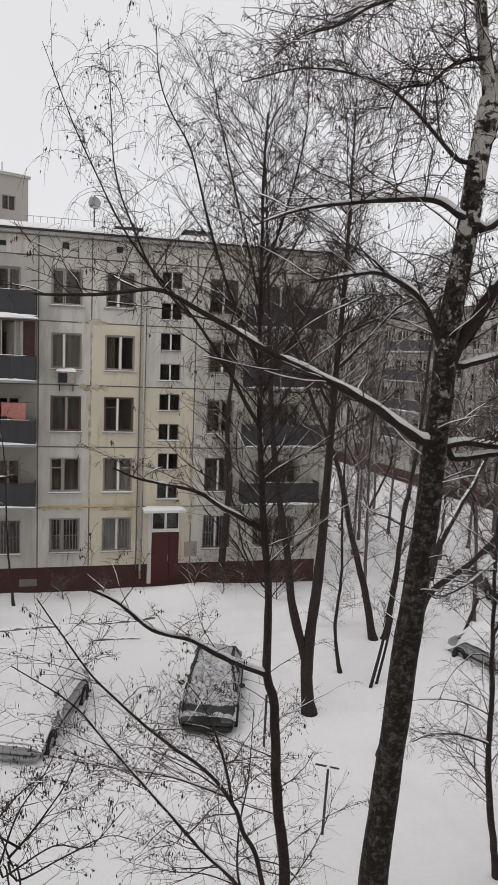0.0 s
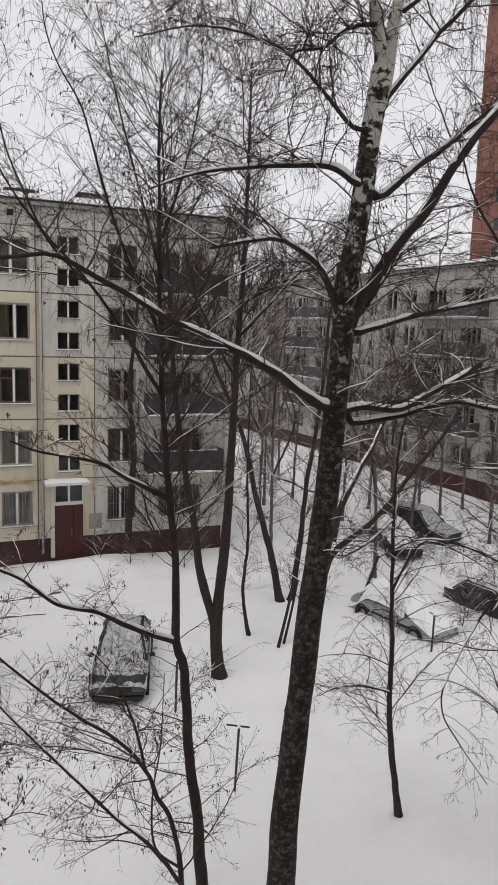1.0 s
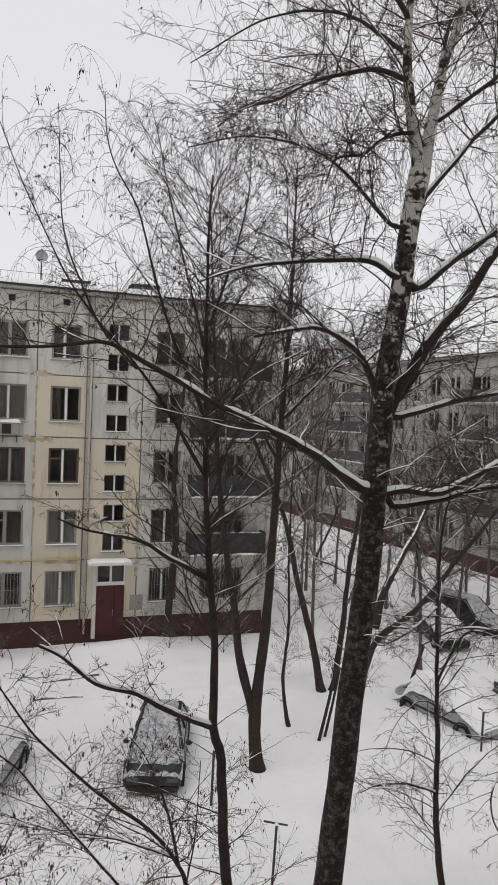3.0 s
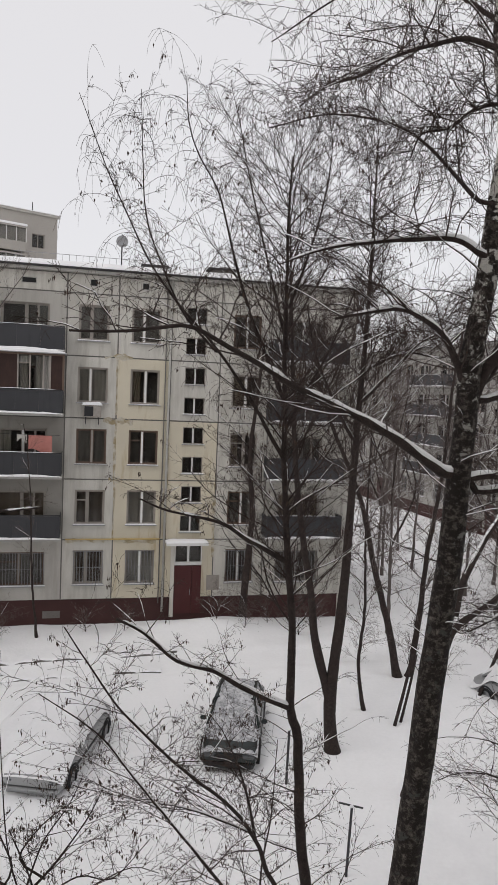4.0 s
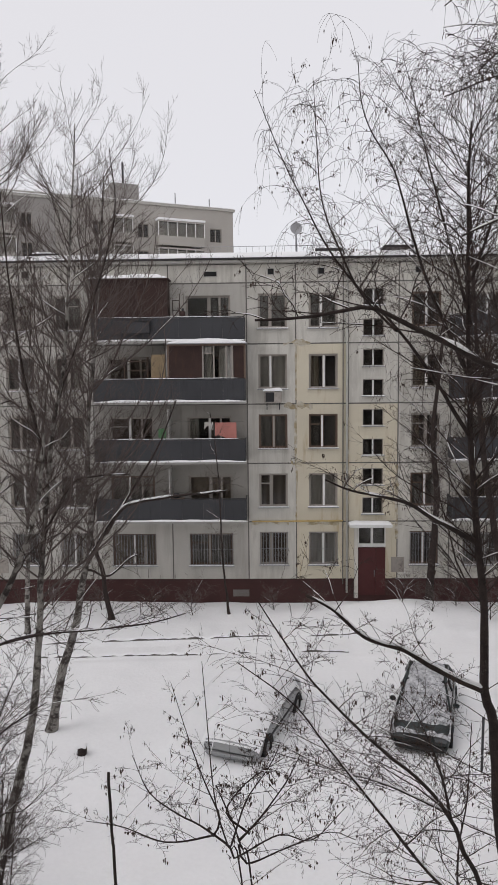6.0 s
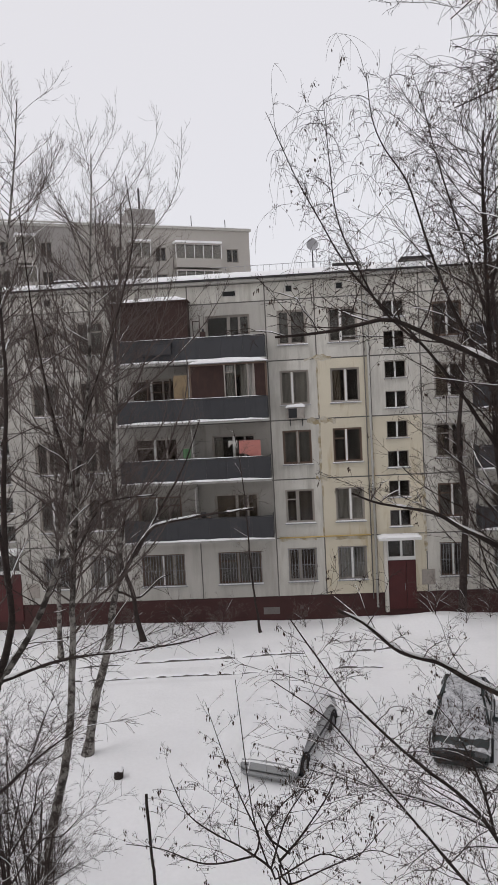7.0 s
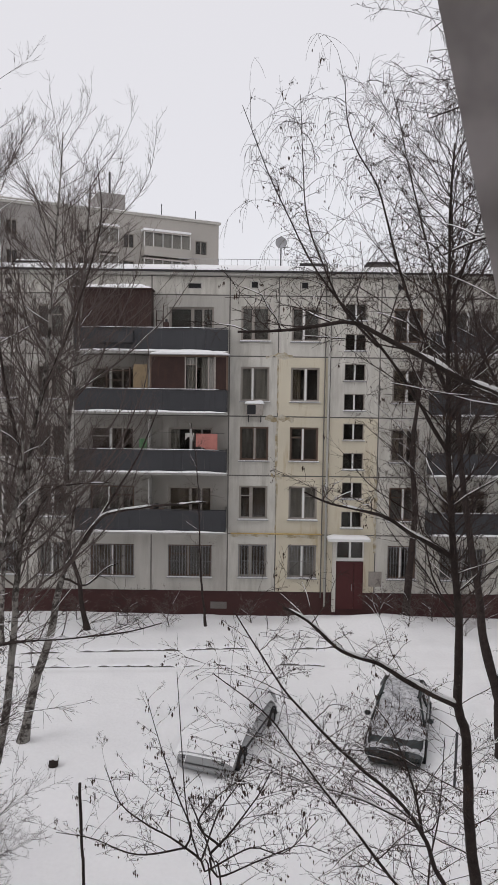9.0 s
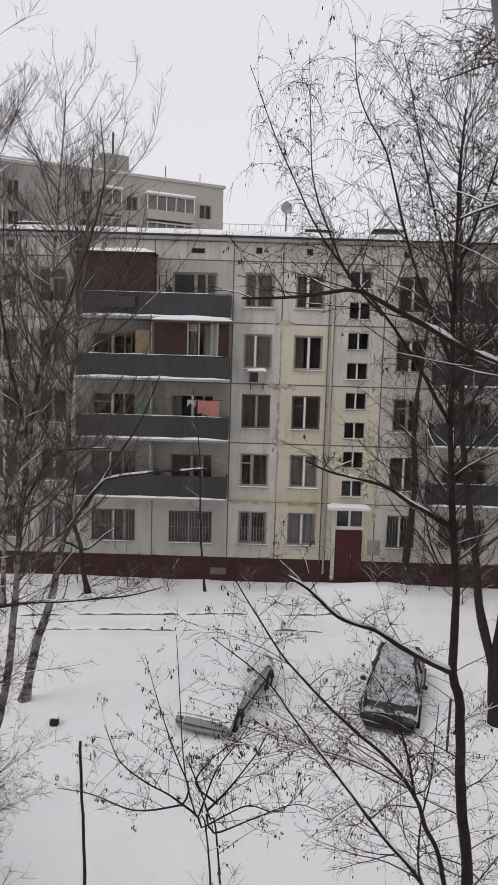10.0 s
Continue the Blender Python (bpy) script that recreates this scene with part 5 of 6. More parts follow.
for bx, by, bh in BACK:
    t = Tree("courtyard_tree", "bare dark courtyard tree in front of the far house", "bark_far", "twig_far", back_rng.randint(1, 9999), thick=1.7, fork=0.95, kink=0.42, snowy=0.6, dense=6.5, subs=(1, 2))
    lx, ly = back_rng.uniform(-1.2, 1.2), back_rng.uniform(-0.8, 0.8)
    t.stem([(bx, by, -0.1), (bx + lx * 0.2, by, bh * 0.3), (bx + lx * 0.6, by + ly * 0.5, bh * 0.65), (bx + lx, by + ly, bh)], 0.095, 0.015)
    t.limb([(bx + lx * 0.2, by, bh * 0.3), (bx + lx * 0.2 + back_rng.uniform(-1.8, 1.8), by + 0.4, bh * 0.55), (bx + back_rng.uniform(-2.5, 2.5), by + 0.8, bh * 0.85)], 0.06, 0.012, True)
    t.limb([(bx + lx * 0.4, by, bh * 0.45), (bx + lx * 0.4 + back_rng.uniform(-1.8, 1.8), by - 0.6, bh * 0.7), (bx + back_rng.uniform(-2.2, 2.2), by - 1.0, bh * 0.95)], 0.055, 0.012, True)
    t.fill(0.14, 1.0, 62, 2.5, 0.6, droop=-0.1)
    t.fill_limbs(16, 1.9, 0.6, droop=-0.05)
    t.finish()
# trees along the house front behind the western group
for bx, by, bh in [(-9.6, 26.0, 14.5), (-12.6, 22.5, 15.5), (-10.6, 18.0, 15.0), (-8.6, 14.5, 14.0)]:
    t = Tree("courtyard_tree", "bare pale birch in front of the house", "birch_low", "twig_pale", back_rng.randint(1, 9999), thick=1.3, fork=0.62, kink=0.2, snowy=0.12, subs=(1, 3))
    lx = back_rng.uniform(-0.8, 0.8)
    t.stem([(bx, by, -0.1), (bx + lx * 0.3, by, bh * 0.35), (bx + lx * 0.6, by, bh * 0.7), (bx + lx, by, bh)], 0.12, 0.012)
    t.limb([(bx + lx * 0.3, by, bh * 0.35), (bx + 0.9, by + 0.3, bh * 0.6), (bx + 1.4, by + 0.6, bh * 0.9)], 0.06, 0.012, True)
    t.fill(0.28, 0.88, 34, 3.6, 0.7, droop=-0.5)
    t.fill(0.3, 1.0, 44, 2.0, 0.9, droop=-0.3)
    t.fill_limbs(10, 1.5, 1.2, droop=0.05)
    t.finish()
# low bushes along the house front and on the snow bank by the entrance
bush_rng = random.Random(91)
for bx, by, bh in [(-9.2, 28.4, 1.3), (-7.2, 28.9, 1.1), (-4.9, 28.7, 1.0), (-3.0, 28.3, 1.2), (0.6, 28.9, 0.9), (2.2, 28.6, 1.0), (6.2, 28.4, 1.4), (7.4, 27.9, 1.3), (8.6, 28.6, 1.6), (9.8, 27.6, 1.5), (10.8, 29.0, 1.3), (13.2, 23.8, 1.2), (17.8, 18.4, 1.6), (18.4, 18.9, 1.5), (11.4, 24.4, 1.4)]:
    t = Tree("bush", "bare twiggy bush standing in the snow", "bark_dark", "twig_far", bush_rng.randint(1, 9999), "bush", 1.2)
    g = ground_height(bx, by)
    t.stem([(bx, by, g - 0.05), (bx + bush_rng.uniform(-0.1, 0.1), by, g + bh * 0.4), (bx + bush_rng.uniform(-0.3, 0.3), by, g + bh)], 0.018, 0.005)
    t.fill(0.02, 0.9, 22, bh * 1.0, 0.9, droop=0.15)
    t.finish()
# thickets of thin upright shoots below the near tree
thicket_rng = random.Random(57)
for bx, by, bh in [(-5.3, 10.2, 5.2), (-4.4, 9.2, 4.6), (-5.9, 11.6, 5.0), (-3.6, 7.4, 4.3), (-5.0, 11.0, 3.6), (-4.1, 8.1, 4.6)]:
    t = Tree("bush", "tangled thicket of thin bare shoots below the near tree", "bark_dark", "twig", thicket_rng.randint(1, 9999), "bush", 0.9)
    g = ground_height(bx, by)
    t.stem([(bx, by, g - 0.05), (bx + thicket_rng.uniform(-0.2, 0.2), by, g + bh * 0.4), (bx + thicket_rng.uniform(-0.4, 0.4), by, g + bh)], 0.028, 0.005)
    for _ in range(5):
        ex = thicket_rng.uniform(-0.9, 0.7)
        t.limb([(bx, by, g + 0.3), (bx + ex * 0.4, by + thicket_rng.uniform(-0.2, 0.2), g + bh * 0.4), (bx + ex, by + thicket_rng.uniform(-0.4, 0.4), g + bh * thicket_rng.uniform(0.75, 1.0))], 0.02, 0.005, False)
    t.fill(0.2, 1.0, 16, 1.1, 1.0, droop=0.05)
    t.fill_limbs(9, 1.0, 1.0, droop=0.05)
    t.finish()

# ---- parked cars ----
def car(name, label, m, paint, L=4.2, W=1.68, H=1.42, wagon=False, cover=1.0, seed=1):
    """A parked car. Local x runs from nose (0) to tail, y across, z up; a shaped body with glass, lamps, wheels and snow."""
    rng = random.Random(seed)
    ob = thing(name, label, "car", "parked cars", m=m)
    # body side profile: (x, top z, half width)
    prof = [(0.0, 0.50, 0.66), (0.06, 0.66, 0.76), (0.35, 0.78, 0.82), (1.05, 0.90, 0.84), (1.35, 0.94, 0.84), (2.6, 0.95, 0.84), (3.6, 0.96, 0.83), (L - 0.25, 0.92 if not wagon else 0.95, 0.80), (L - 0.04, 0.75, 0.74), (L, 0.5, 0.66)]
    V, F = [], []
    for x, zt, hw in prof:
        k = hw * W / 1.68
        for y, z in ((-k * 0.92, 0.22), (-k, 0.42), (-k * 1.0, zt * 0.72), (-k * 0.93, zt - 0.04), (-k * 0.6, zt + 0.015), (0, zt + 0.03), (k * 0.6, zt + 0.015), (k * 0.93, zt - 0.04), (k, zt * 0.72), (k, 0.42), (k * 0.92, 0.22)):
            V.append((x, y, z))
    c = 11
    for i in range(len(prof) - 1):
        for j in range(c - 1):
            F.append((i * c + j, i * c + j + 1, (i + 1) * c + j + 1, (i + 1) * c + j))
        F.append((i * c + c - 1, i * c, (i + 1) * c, (i + 1) * c + c - 1))
    F.append(tuple(range(c))[::-1])
    F.append(tuple((len(prof) - 1) * c + j for j in range(c)))
    bm = bmesh.new()
    me = mesh_of("body", V, F, paint, True)
    bm.from_mesh(me)
    bmesh.ops.recalc_face_normals(bm, faces=bm.faces[:])
    bm.to_mesh(me)
    bm.free()
    body = under("body", me, ob)
    # cabin: glass house and painted roof
    k = W / 1.68
    rear = L - 0.30 if wagon else L - 0.75
    low = [(1.10, 0.92), (rear + 0.25, 0.95)]
    top = [(1.85, H - 0.03), (rear - 0.25, H - 0.03)]
    hb, ht = 0.77 * k, 0.58 * k
    V = [(low[0][0], -hb, low[0][1]), (low[1][0], -hb, low[1][1]), (low[1][0], hb, low[1][1]), (low[0][0], hb, low[0][1]), (top[0][0], -ht, top[0][1]), (top[1][0], -ht, top[1][1]), (top[1][0], ht, top[1][1]), (top[0][0], ht, top[0][1])]
    F = [(0, 1, 5, 4), (1, 2, 6, 5), (2, 3, 7, 6), (3, 0, 4, 7), (4, 5, 6, 7)]
    me = mesh_of("cabin_glass", V, F, M["car_glass"])
    bm = bmesh.new()
    bm.from_mesh(me)
    bmesh.ops.bevel(bm, geom=bm.edges[:], offset=0.05, segments=3, affect="EDGES", clamp_overlap=True)
    bm.to_mesh(me)
    bm.free()
    under("cabin_glass", me, ob, "dark car windows")
    pillars = []
    for s in (-1, 1):
        pillars += [([(low[0][0] + 0.02, s * hb, low[0][1]), (top[0][0], s * ht, top[0][1])], 0.035), ([(low[1][0], s * hb, low[1][1]), (top[1][0], s * ht, top[1][1])], 0.045), ([(2.45, s * (hb + 0.005), 0.95), (2.45, s * (ht + 0.015), H - 0.03)], 0.03), ([(top[0][0], s * ht, top[0][1]), (top[1][0], s * ht, top[1][1])], 0.04)]
    for pts, r in pillars:
        rods("pillar", [(pts, r)], paint, ob, sides=6)
    boxes("roof", [(top[0][0] - 0.02, top[1][0] + 0.02, -ht, ht, H - 0.05, H + 0.005)], paint, ob, bevel=0.02)
    boxes("bumper", [(-0.08, 0.16, -0.74 * k, 0.74 * k, 0.24, 0.47)], M["trim"] if cover < 1.4 else paint, ob, "moulded front bumper", bevel=0.09)
    boxes("bumper", [(L - 0.16, L + 0.07, -0.74 * k, 0.74 * k, 0.26, 0.50)], M["trim"], ob, "dark rear bumper", bevel=0.05)
    if cover < 1.2:
        boxes("grille", [(-0.012, 0.05, -0.30, 0.30, 0.50, 0.60)], M["trim"], ob, bevel=0.01)
    for s in (-1, 1):
        lamp = 0.17 if cover < 1.2 else 0.09
        boxes("headlight", [(-0.005, 0.14, s * 0.55 * k - lamp, s * 0.55 * k + lamp, 0.49, 0.64 if cover < 1.2 else 0.57)], M["lamp"], ob, bevel=0.03)
        if cover < 1.2:
            boxes("tail_light", [(L - 0.12, L + 0.012, s * 0.62 * k - 0.10, s * 0.62 * k + 0.10, 0.60, 0.86)], M["red_lamp"], ob, bevel=0.03)
        if cover < 1.2:
            boxes("mirror", [(1.30, 1.42, s * 0.92 * k - 0.09, s * 0.92 * k + 0.09, 0.94, 1.06)], paint, ob, bevel=0.03)
        boxes("side_trim", [(0.95, L - 1.0, s * 0.845 * k - 0.008, s * 0.845 * k + 0.008, 0.50, 0.58)], M["trim"], ob)
        for wx in (0.78, L - 0.80):
            V, F = [], []
            n = 20
            ring = [(0.20, 0.10), (0.29, 0.10), (0.305, 0.07), (0.305, -0.07), (0.29, -0.10), (0.20, -0.10)]
            for i in range(n):
                a = 6.2832 * i / n
                for r, o in ring:
                    V.append((wx + r * math.cos(a), s * 0.76 * k + o, 0.30 + r * math.sin(a)))
            for i in range(n):
                for j in range(len(ring)):
                    F.append((i * 6 + j, i * 6 + (j + 1) % 6, ((i + 1) % n) * 6 + (j + 1) % 6, ((i + 1) % n) * 6 + j))
            tyre = under("wheel", mesh_of("wheel", V, F, M["tyre"], True), ob)
            rods("rim", [([(wx, s * 0.76 * k - 0.07, 0.30), (wx, s * 0.76 * k + 0.07, 0.30)], 0.205)], M["metal"], tyre, sides=14)
            arch = [(wx + 0.36 * math.cos(a), s * 0.845 * k, 0.30 + 0.36 * math.sin(a)) for a in [math.pi * i / 10 for i in range(11)]]
            rods("wheel_arch", [(arch, 0.03)], M["trim"], ob, sides=5)
    # snow blanket over bonnet, screen, roof and tail
    if cover > 0:
        nx, ny = 44, 22
        V, F = [], []
        for i in range(nx + 1):
            x = 0.02 + (L - 0.04) * i / nx
            for j in range(ny + 1):
                v = -1 + 2 * j / ny
                if x < low[0][0]:
                    z, hw = (0.66 + 0.27 * min(1, x / 1.0) if cover < 1.2 else 0.50 + 0.44 * min(1, x / 0.7) ** 0.5), 0.80 * k
                elif x < top[0][0]:
                    f = (x - low[0][0]) / (top[0][0] - low[0][0])
                    z, hw = 0.94 + (H - 0.94) * f, (0.80 - 0.18 * f) * k
                elif x < top[1][0]:
                    z, hw = H, 0.62 * k
                elif x < low[1][0]:
                    f = (x - top[1][0]) / (low[1][0] - top[1][0])
                    z, hw = H + (0.95 - H) * f, (0.62 + 0.18 * f) * k
                else:
                    z, hw = 0.97, 0.78 * k
                if cover > 1.2:
                    # deep snow rounds the whole car into one mound
                    f = min(1.0, max(0.0, (x - 0.35) / 1.7))
                    g = min(1.0, max(0.0, (L - 0.05 - x) / 1.1))
                    f, g = f * f * (3 - 2 * f), g * g * (3 - 2 * g)
                    z = 0.60 + (H - 0.60) * min(f * 0.72 + 0.28 * min(1, x / 0.5), g * 0.8 + 0.2)
                    hw = 0.84 * k
                thick = (0.02 + 0.17 * cover * (1 - abs(v) ** (3.5 if cover < 1.2 else 2.2)) + 0.03 * noise.noise(Vector((x * 2.2, v * 2.2, seed)))) * (0.5 if cover < 0.6 and low[0][0] < x < top[0][0] else 1)
                edge = min(1.0, 6 * i / nx, 6 * (1 - i / nx))
                V.append((x, v * hw * 1.02, z + max(0.006, thick * edge ** 0.5) - (0.42 if cover > 1.2 and x > 1.3 else 0.10) * abs(v) ** 5))
        for i in range(nx):
            for j in range(ny):
                b = i * (ny + 1) + j
                F.append((b, b + ny + 1, b + ny + 2, b + 1))
        under("snow_blanket", mesh_of("snow_blanket", V, F, M["snow"] if cover > 0.6 else M["thin_snow"], True), ob, "thick snow covering the car" if cover > 0.6 else "thin snow on the car")
    return ob


def facing(nose, tail, z=-0.12):
    a = math.degrees(math.atan2(tail[1] - nose[1], tail[0] - nose[0]))
    return pose(nose[0], nose[1], z, 0, 0, a)


car("car", "silver car buried under thick snow in the yard", facing((-0.75, 16.3), (0.67, 20.25), -0.08), M["car_silver"], 4.3, 1.70, 1.42, cover=1.5, seed=4)
car("car", "dark hatchback car lightly covered with snow", facing((4.52, 16.85), (5.72, 20.85)), M["car_dark"], 4.2, 1.66, 1.46, cover=0.25, seed=9)
car("car", "silver car under deep snow near the trees", facing((16.4, 17.55), (15.35, 21.5), -0.3), M["car_silver"], 4.1, 1.66, 1.40, cover=1.6, seed=12)
car("car", "dark car under snow at the end of the yard", facing((20.6, 17.2), (19.8, 21.1), -0.45), M["car_dark"], 4.2, 1.68, 1.42, cover=1.0, seed=15)
car("car", "dark van-like car parked by the side house", facing((24.3, 27.1), (22.7, 31.2)), M["car_dark"], 4.4, 1.75, 1.65, wagon=True, cover=0.5, seed=18)
car("car", "small dark car half buried in snow", facing((20.5, 25.7), (21.3, 29.4)), M["car_dark"], 3.9, 1.6, 1.38, cover=1.4, seed=21)


# ---- poles and logs in the yard ----
def post(x, y, h, lean, label, r=0.035, bar=None):
    ob = thing("post", label, "post", "yard posts")
    rods("pole", [([(x, y, -0.1), (x + lean, y, h)], r)], M["iron"], ob, sides=8)
    if bar:
        rods("crossbar", [([(x + lean - bar, y, h + 0.12), (x + lean + bar, y + 0.1, h - 0.12)], r * 0.7)], M["iron"], ob, sides=6)
    lumpy_snow("snow_cap", x + lean - 0.05, x + lean + 0.05, y - 0.05, y + 0.05, h, 0.05, ob, random.Random(2), "", 4)


post(6.26, 12.2, 1.6, 0.06, "thin dark metal post with a tilted bar on top", 0.03, 0.3)
post(5.98, 16.05, 1.5, 0.02, "thin dark metal post in snow")
post(15.28, 16.91, 1.3, 0.02, "thin dark metal post with a short crossbar in snow", 0.035, 0.2)


def log(a, b, r, label):
    ob = thing("log", label, "log")
    V, F = [], []
    L = spline([a, ((a[0] + b[0]) / 2 + 0.03, (a[1] + b[1]) / 2, (a[2] + b[2]) / 2 + 0.04), b], 0.2)
    tube_data([tuple(p) for p in L], [r * (1 - 0.2 * i / len(L)) for i in range(len(L))], 8, V, F)
    under("stem", mesh_of("stem", V, F, M["bark_dark"], True), ob)


log((10.45, 18.9, -0.05), (11.5, 20.0, 1.9), 0.06, "dark pole leaning against the trees")
log((10.75, 19.1, -0.05), (11.75, 20.2, 1.8), 0.05, "dark pole leaning against the trees")
log((14.5, 20.6, -0.05), (15.9, 21.4, 1.9), 0.07, "dark log leaning out of the snow")

clump = thing("snow_covered_stump", "small dark stump poking out of the snow", "stump")
rods("stump", [([(-4.91, 16.8, -0.1), (-4.88, 16.8, 0.22)], 0.13)], M["bark_dark"], clump, sides=9)
lumpy_snow("snow_cap", -5.03, -4.76, 16.68, 16.92, 0.2, 0.09, clump, random.Random(3), "", 6)


# ---- things on the main house ----
def balcony_z(k):
    """Top of the slab of the balcony on storey k (2 to 5)."""
    return 3.94 + 2.67 * (k - 2) + 0.14


FRONT = -0.95
z5, z4, z3, z2 = balcony_z(5), balcony_z(4), balcony_z(3), balcony_z(2)
# rusty sheet enclosure on the top balcony
enc = boxes("balcony_enclosure", [(-7.30, -3.98, FRONT + 0.09, FRONT + 0.12, z5 + 0.95, z5 + 2.62)], M["rust"], main_house, "rusty brown sheet metal balcony enclosure")
for xx in (-7.32, -4.0):
    boxes("side_sheet", [(xx, xx + 0.03, FRONT + 0.12, -0.02, z5 + 0.95, z5 + 2.62)], M["rust"], enc)
for xx in (-7.3, -6.2, -5.1, -3.98):
    boxes("seam", [(xx - 0.02, xx + 0.02, FRONT + 0.07, FRONT + 0.089, z5 + 0.95, z5 + 2.62)], M["rust"], enc)
boxes("roof_sheet", [(-7.42, -3.9, FRONT - 0.05, -0.02, z5 + 2.62, z5 + 2.67)], M["rust"], enc)
lumpy_snow("roof_snow", -7.40, -3.92, FRONT - 0.04, -0.03, z5 + 2.67, 0.20, enc, random.Random(6), "snow on the enclosure roof", 40)
# glazed frame on the balcony below
glz = boxes("balcony_enclosure", [(-4.02, -0.58, FRONT + 0.05, FRONT + 0.12, z4 + 2.40, z4 + 2.48)], M["wood_frame"], main_house, "old wooden balcony glazing with a snowy tin roof")
for xx, w in ((-3.98, 0.04), (-2.45, 0.03), (-1.97, 0.03), (-1.43, 0.03), (-1.16, 0.04), (-0.62, 0.04)):
    boxes("post", [(xx - w, xx + w, FRONT + 0.05, FRONT + 0.12, z4 + 0.95, z4 + 2.40)], M["wood_frame"] if xx < -3 or xx > -0.7 else M["grey_frame"], glz)
boxes("glazing_bar", [(-2.42, -2.0, FRONT + 0.06, FRONT + 0.11, z4 + 2.05, z4 + 2.10)], M["grey_frame"], glz)
boxes("brown_sheet", [(-3.94, -2.48, FRONT + 0.07, FRONT + 0.10, z4 + 0.95, z4 + 2.40)], M["rust"], glz)
boxes("brown_sheet", [(-1.12, -0.66, FRONT + 0.07, FRONT + 0.10, z4 + 0.95, z4 + 2.40)], M["rust"], glz)
boxes("pane", [(-2.42, -2.0, FRONT + 0.08, FRONT + 0.09, z4 + 0.95, z4 + 2.05)], M["glass"], glz).visible_shadow = False
boxes("pane", [(-1.94, -1.46, FRONT + 0.08, FRONT + 0.09, z4 + 0.95, z4 + 2.40)], M["glass"], glz).visible_shadow = False
crng = random.Random(8)
for a, b in ((-2.42, -2.05), (-1.75, -1.2)):
    V, F = cloth_sheet(a, b, z4 + 0.9, z4 + 2.35, FRONT + 0.25, 3, 0.03, crng)
    under("curtain", mesh_of("curtain", V, F, M["curtain"], True), glz)
boxes("roof_sheet", [(-4.05, -0.5, FRONT - 0.12, -0.02, z4 + 2.48, z4 + 2.515)], M["metal"], glz)
lumpy_snow("roof_snow", -4.0, -0.5, FRONT - 0.12, FRONT + 0.045, z4 + 2.515, 0.17, glz, random.Random(7), "snow on the tin roof", 40)
# flat dividers between neighbouring balconies
for k in range(2, 6):
    zb = balcony_z(k)
    boxes("balcony_divider", [(C0 - 0.02, C0 + 0.02, FRONT + 0.13, -0.005, zb, zb + 2.3)], M["slab"], main_house, "thin concrete balcony divider")


def on_house(name, label, category):
    return thing(name, label, category, m=pose(0, 30, 0))


def hung_cloth(x0, x1, zt, zb, y, mat, label, seed):
    ob = on_house("hung_cloth", label, "laundry")
    V, F = cloth_sheet(x0, x1, zb, zt, y, 1.6, 0.03, random.Random(seed), 0.11)
    me = mesh_of("cloth", V, F, mat, True)
    under("cloth", me, ob)
    return ob


line_ob = on_house("clothes_line", "thin clothes lines across a balcony", "clothes line")
rods("line", [([(-3.9, FRONT + 0.2, z3 + 1.75), (-0.7, FRONT + 0.2, z3 + 1.72)], 0.006)], M["iron"], line_ob, sides=4)
hung_cloth(-1.98, -1.02, z3 + 1.70, z3 + 1.02, FRONT + 0.2, M["red_cloth"], "coral red cloth hung out on a balcony", 1)
hung_cloth(-2.45, -2.05, z3 + 1.72, z3 + 1.45, FRONT + 0.22, M["curtain"], "small pale cloth on a clothes line", 2)
hung_cloth(-4.5, -4.15, z3 + 1.45, z3 + 0.95, FRONT + 0.16, M["green_cloth"], "green plastic sheet on a balcony rail", 3)
board = on_house("plywood_board", "yellowed plywood board standing on a balcony", "board")
boxes("board", [(-4.75, -4.12, FRONT + 0.14, FRONT + 0.165, z4 + 0.002, z4 + 2.05)], M["plywood"], board)
shelf = on_house("balcony_shelf", "cluttered wooden shelf on a balcony", "shelf")
for j in range(4):
    boxes("shelf_board", [(-6.0, -5.0, -0.45, -0.06, z4 + 0.5 + 0.42 * j, z4 + 0.53 + 0.42 * j)], M["wood_frame"], shelf)
for xx in (-6.03, -4.999):
    boxes("side_board", [(xx, xx + 0.03, -0.45, -0.06, z4 + 0.002, z4 + 1.95)], M["wood_frame"], shelf)
rack = on_house("metal_rack", "rusty metal rack on the top balcony", "rack")
rods("frame", [([(-3.75, FRONT + 0.25, z5), (-3.75, FRONT + 0.25, z5 + 1.75)], 0.018), ([(-3.45, FRONT + 0.25, z5), (-3.45, FRONT + 0.25, z5 + 2.0)], 0.018), ([(-3.75, FRONT + 0.25, z5 + 1.72), (-3.45, FRONT + 0.25, z5 + 1.72)], 0.018), ([(-3.75, FRONT + 0.25, z5 + 1.3), (-3.45, FRONT + 0.25, z5 + 1.3)], 0.018)], M["rust"], rack, sides=6)
can = on_house("canister", "rusty red canister on the top balcony", "canister")
rods("body", [([(-3.32, FRONT + 0.28, z5), (-3.32, FRONT + 0.28, z5 + 1.25)], 0.12)], M["rust"], can, sides=14)
rods("neck", [([(-3.32, FRONT + 0.28, z5 + 1.25), (-3.32, FRONT + 0.28, z5 + 1.38)], 0.05)], M["iron"], can, sides=10)
tray = on_house("planter_box", "dark wooden planter box hung on the parapet", "planter")
boxes("box", [(-6.25, -4.72, FRONT - 0.18, FRONT + 0.045, z5 + 0.30, z5 + 0.80)], M["iron"], tray, bevel=0.015)
boxes("rim", [(-6.28, -4.69, FRONT - 0.21, FRONT + 0.045, z5 + 0.805, z5 + 0.83)], M["iron"], tray)
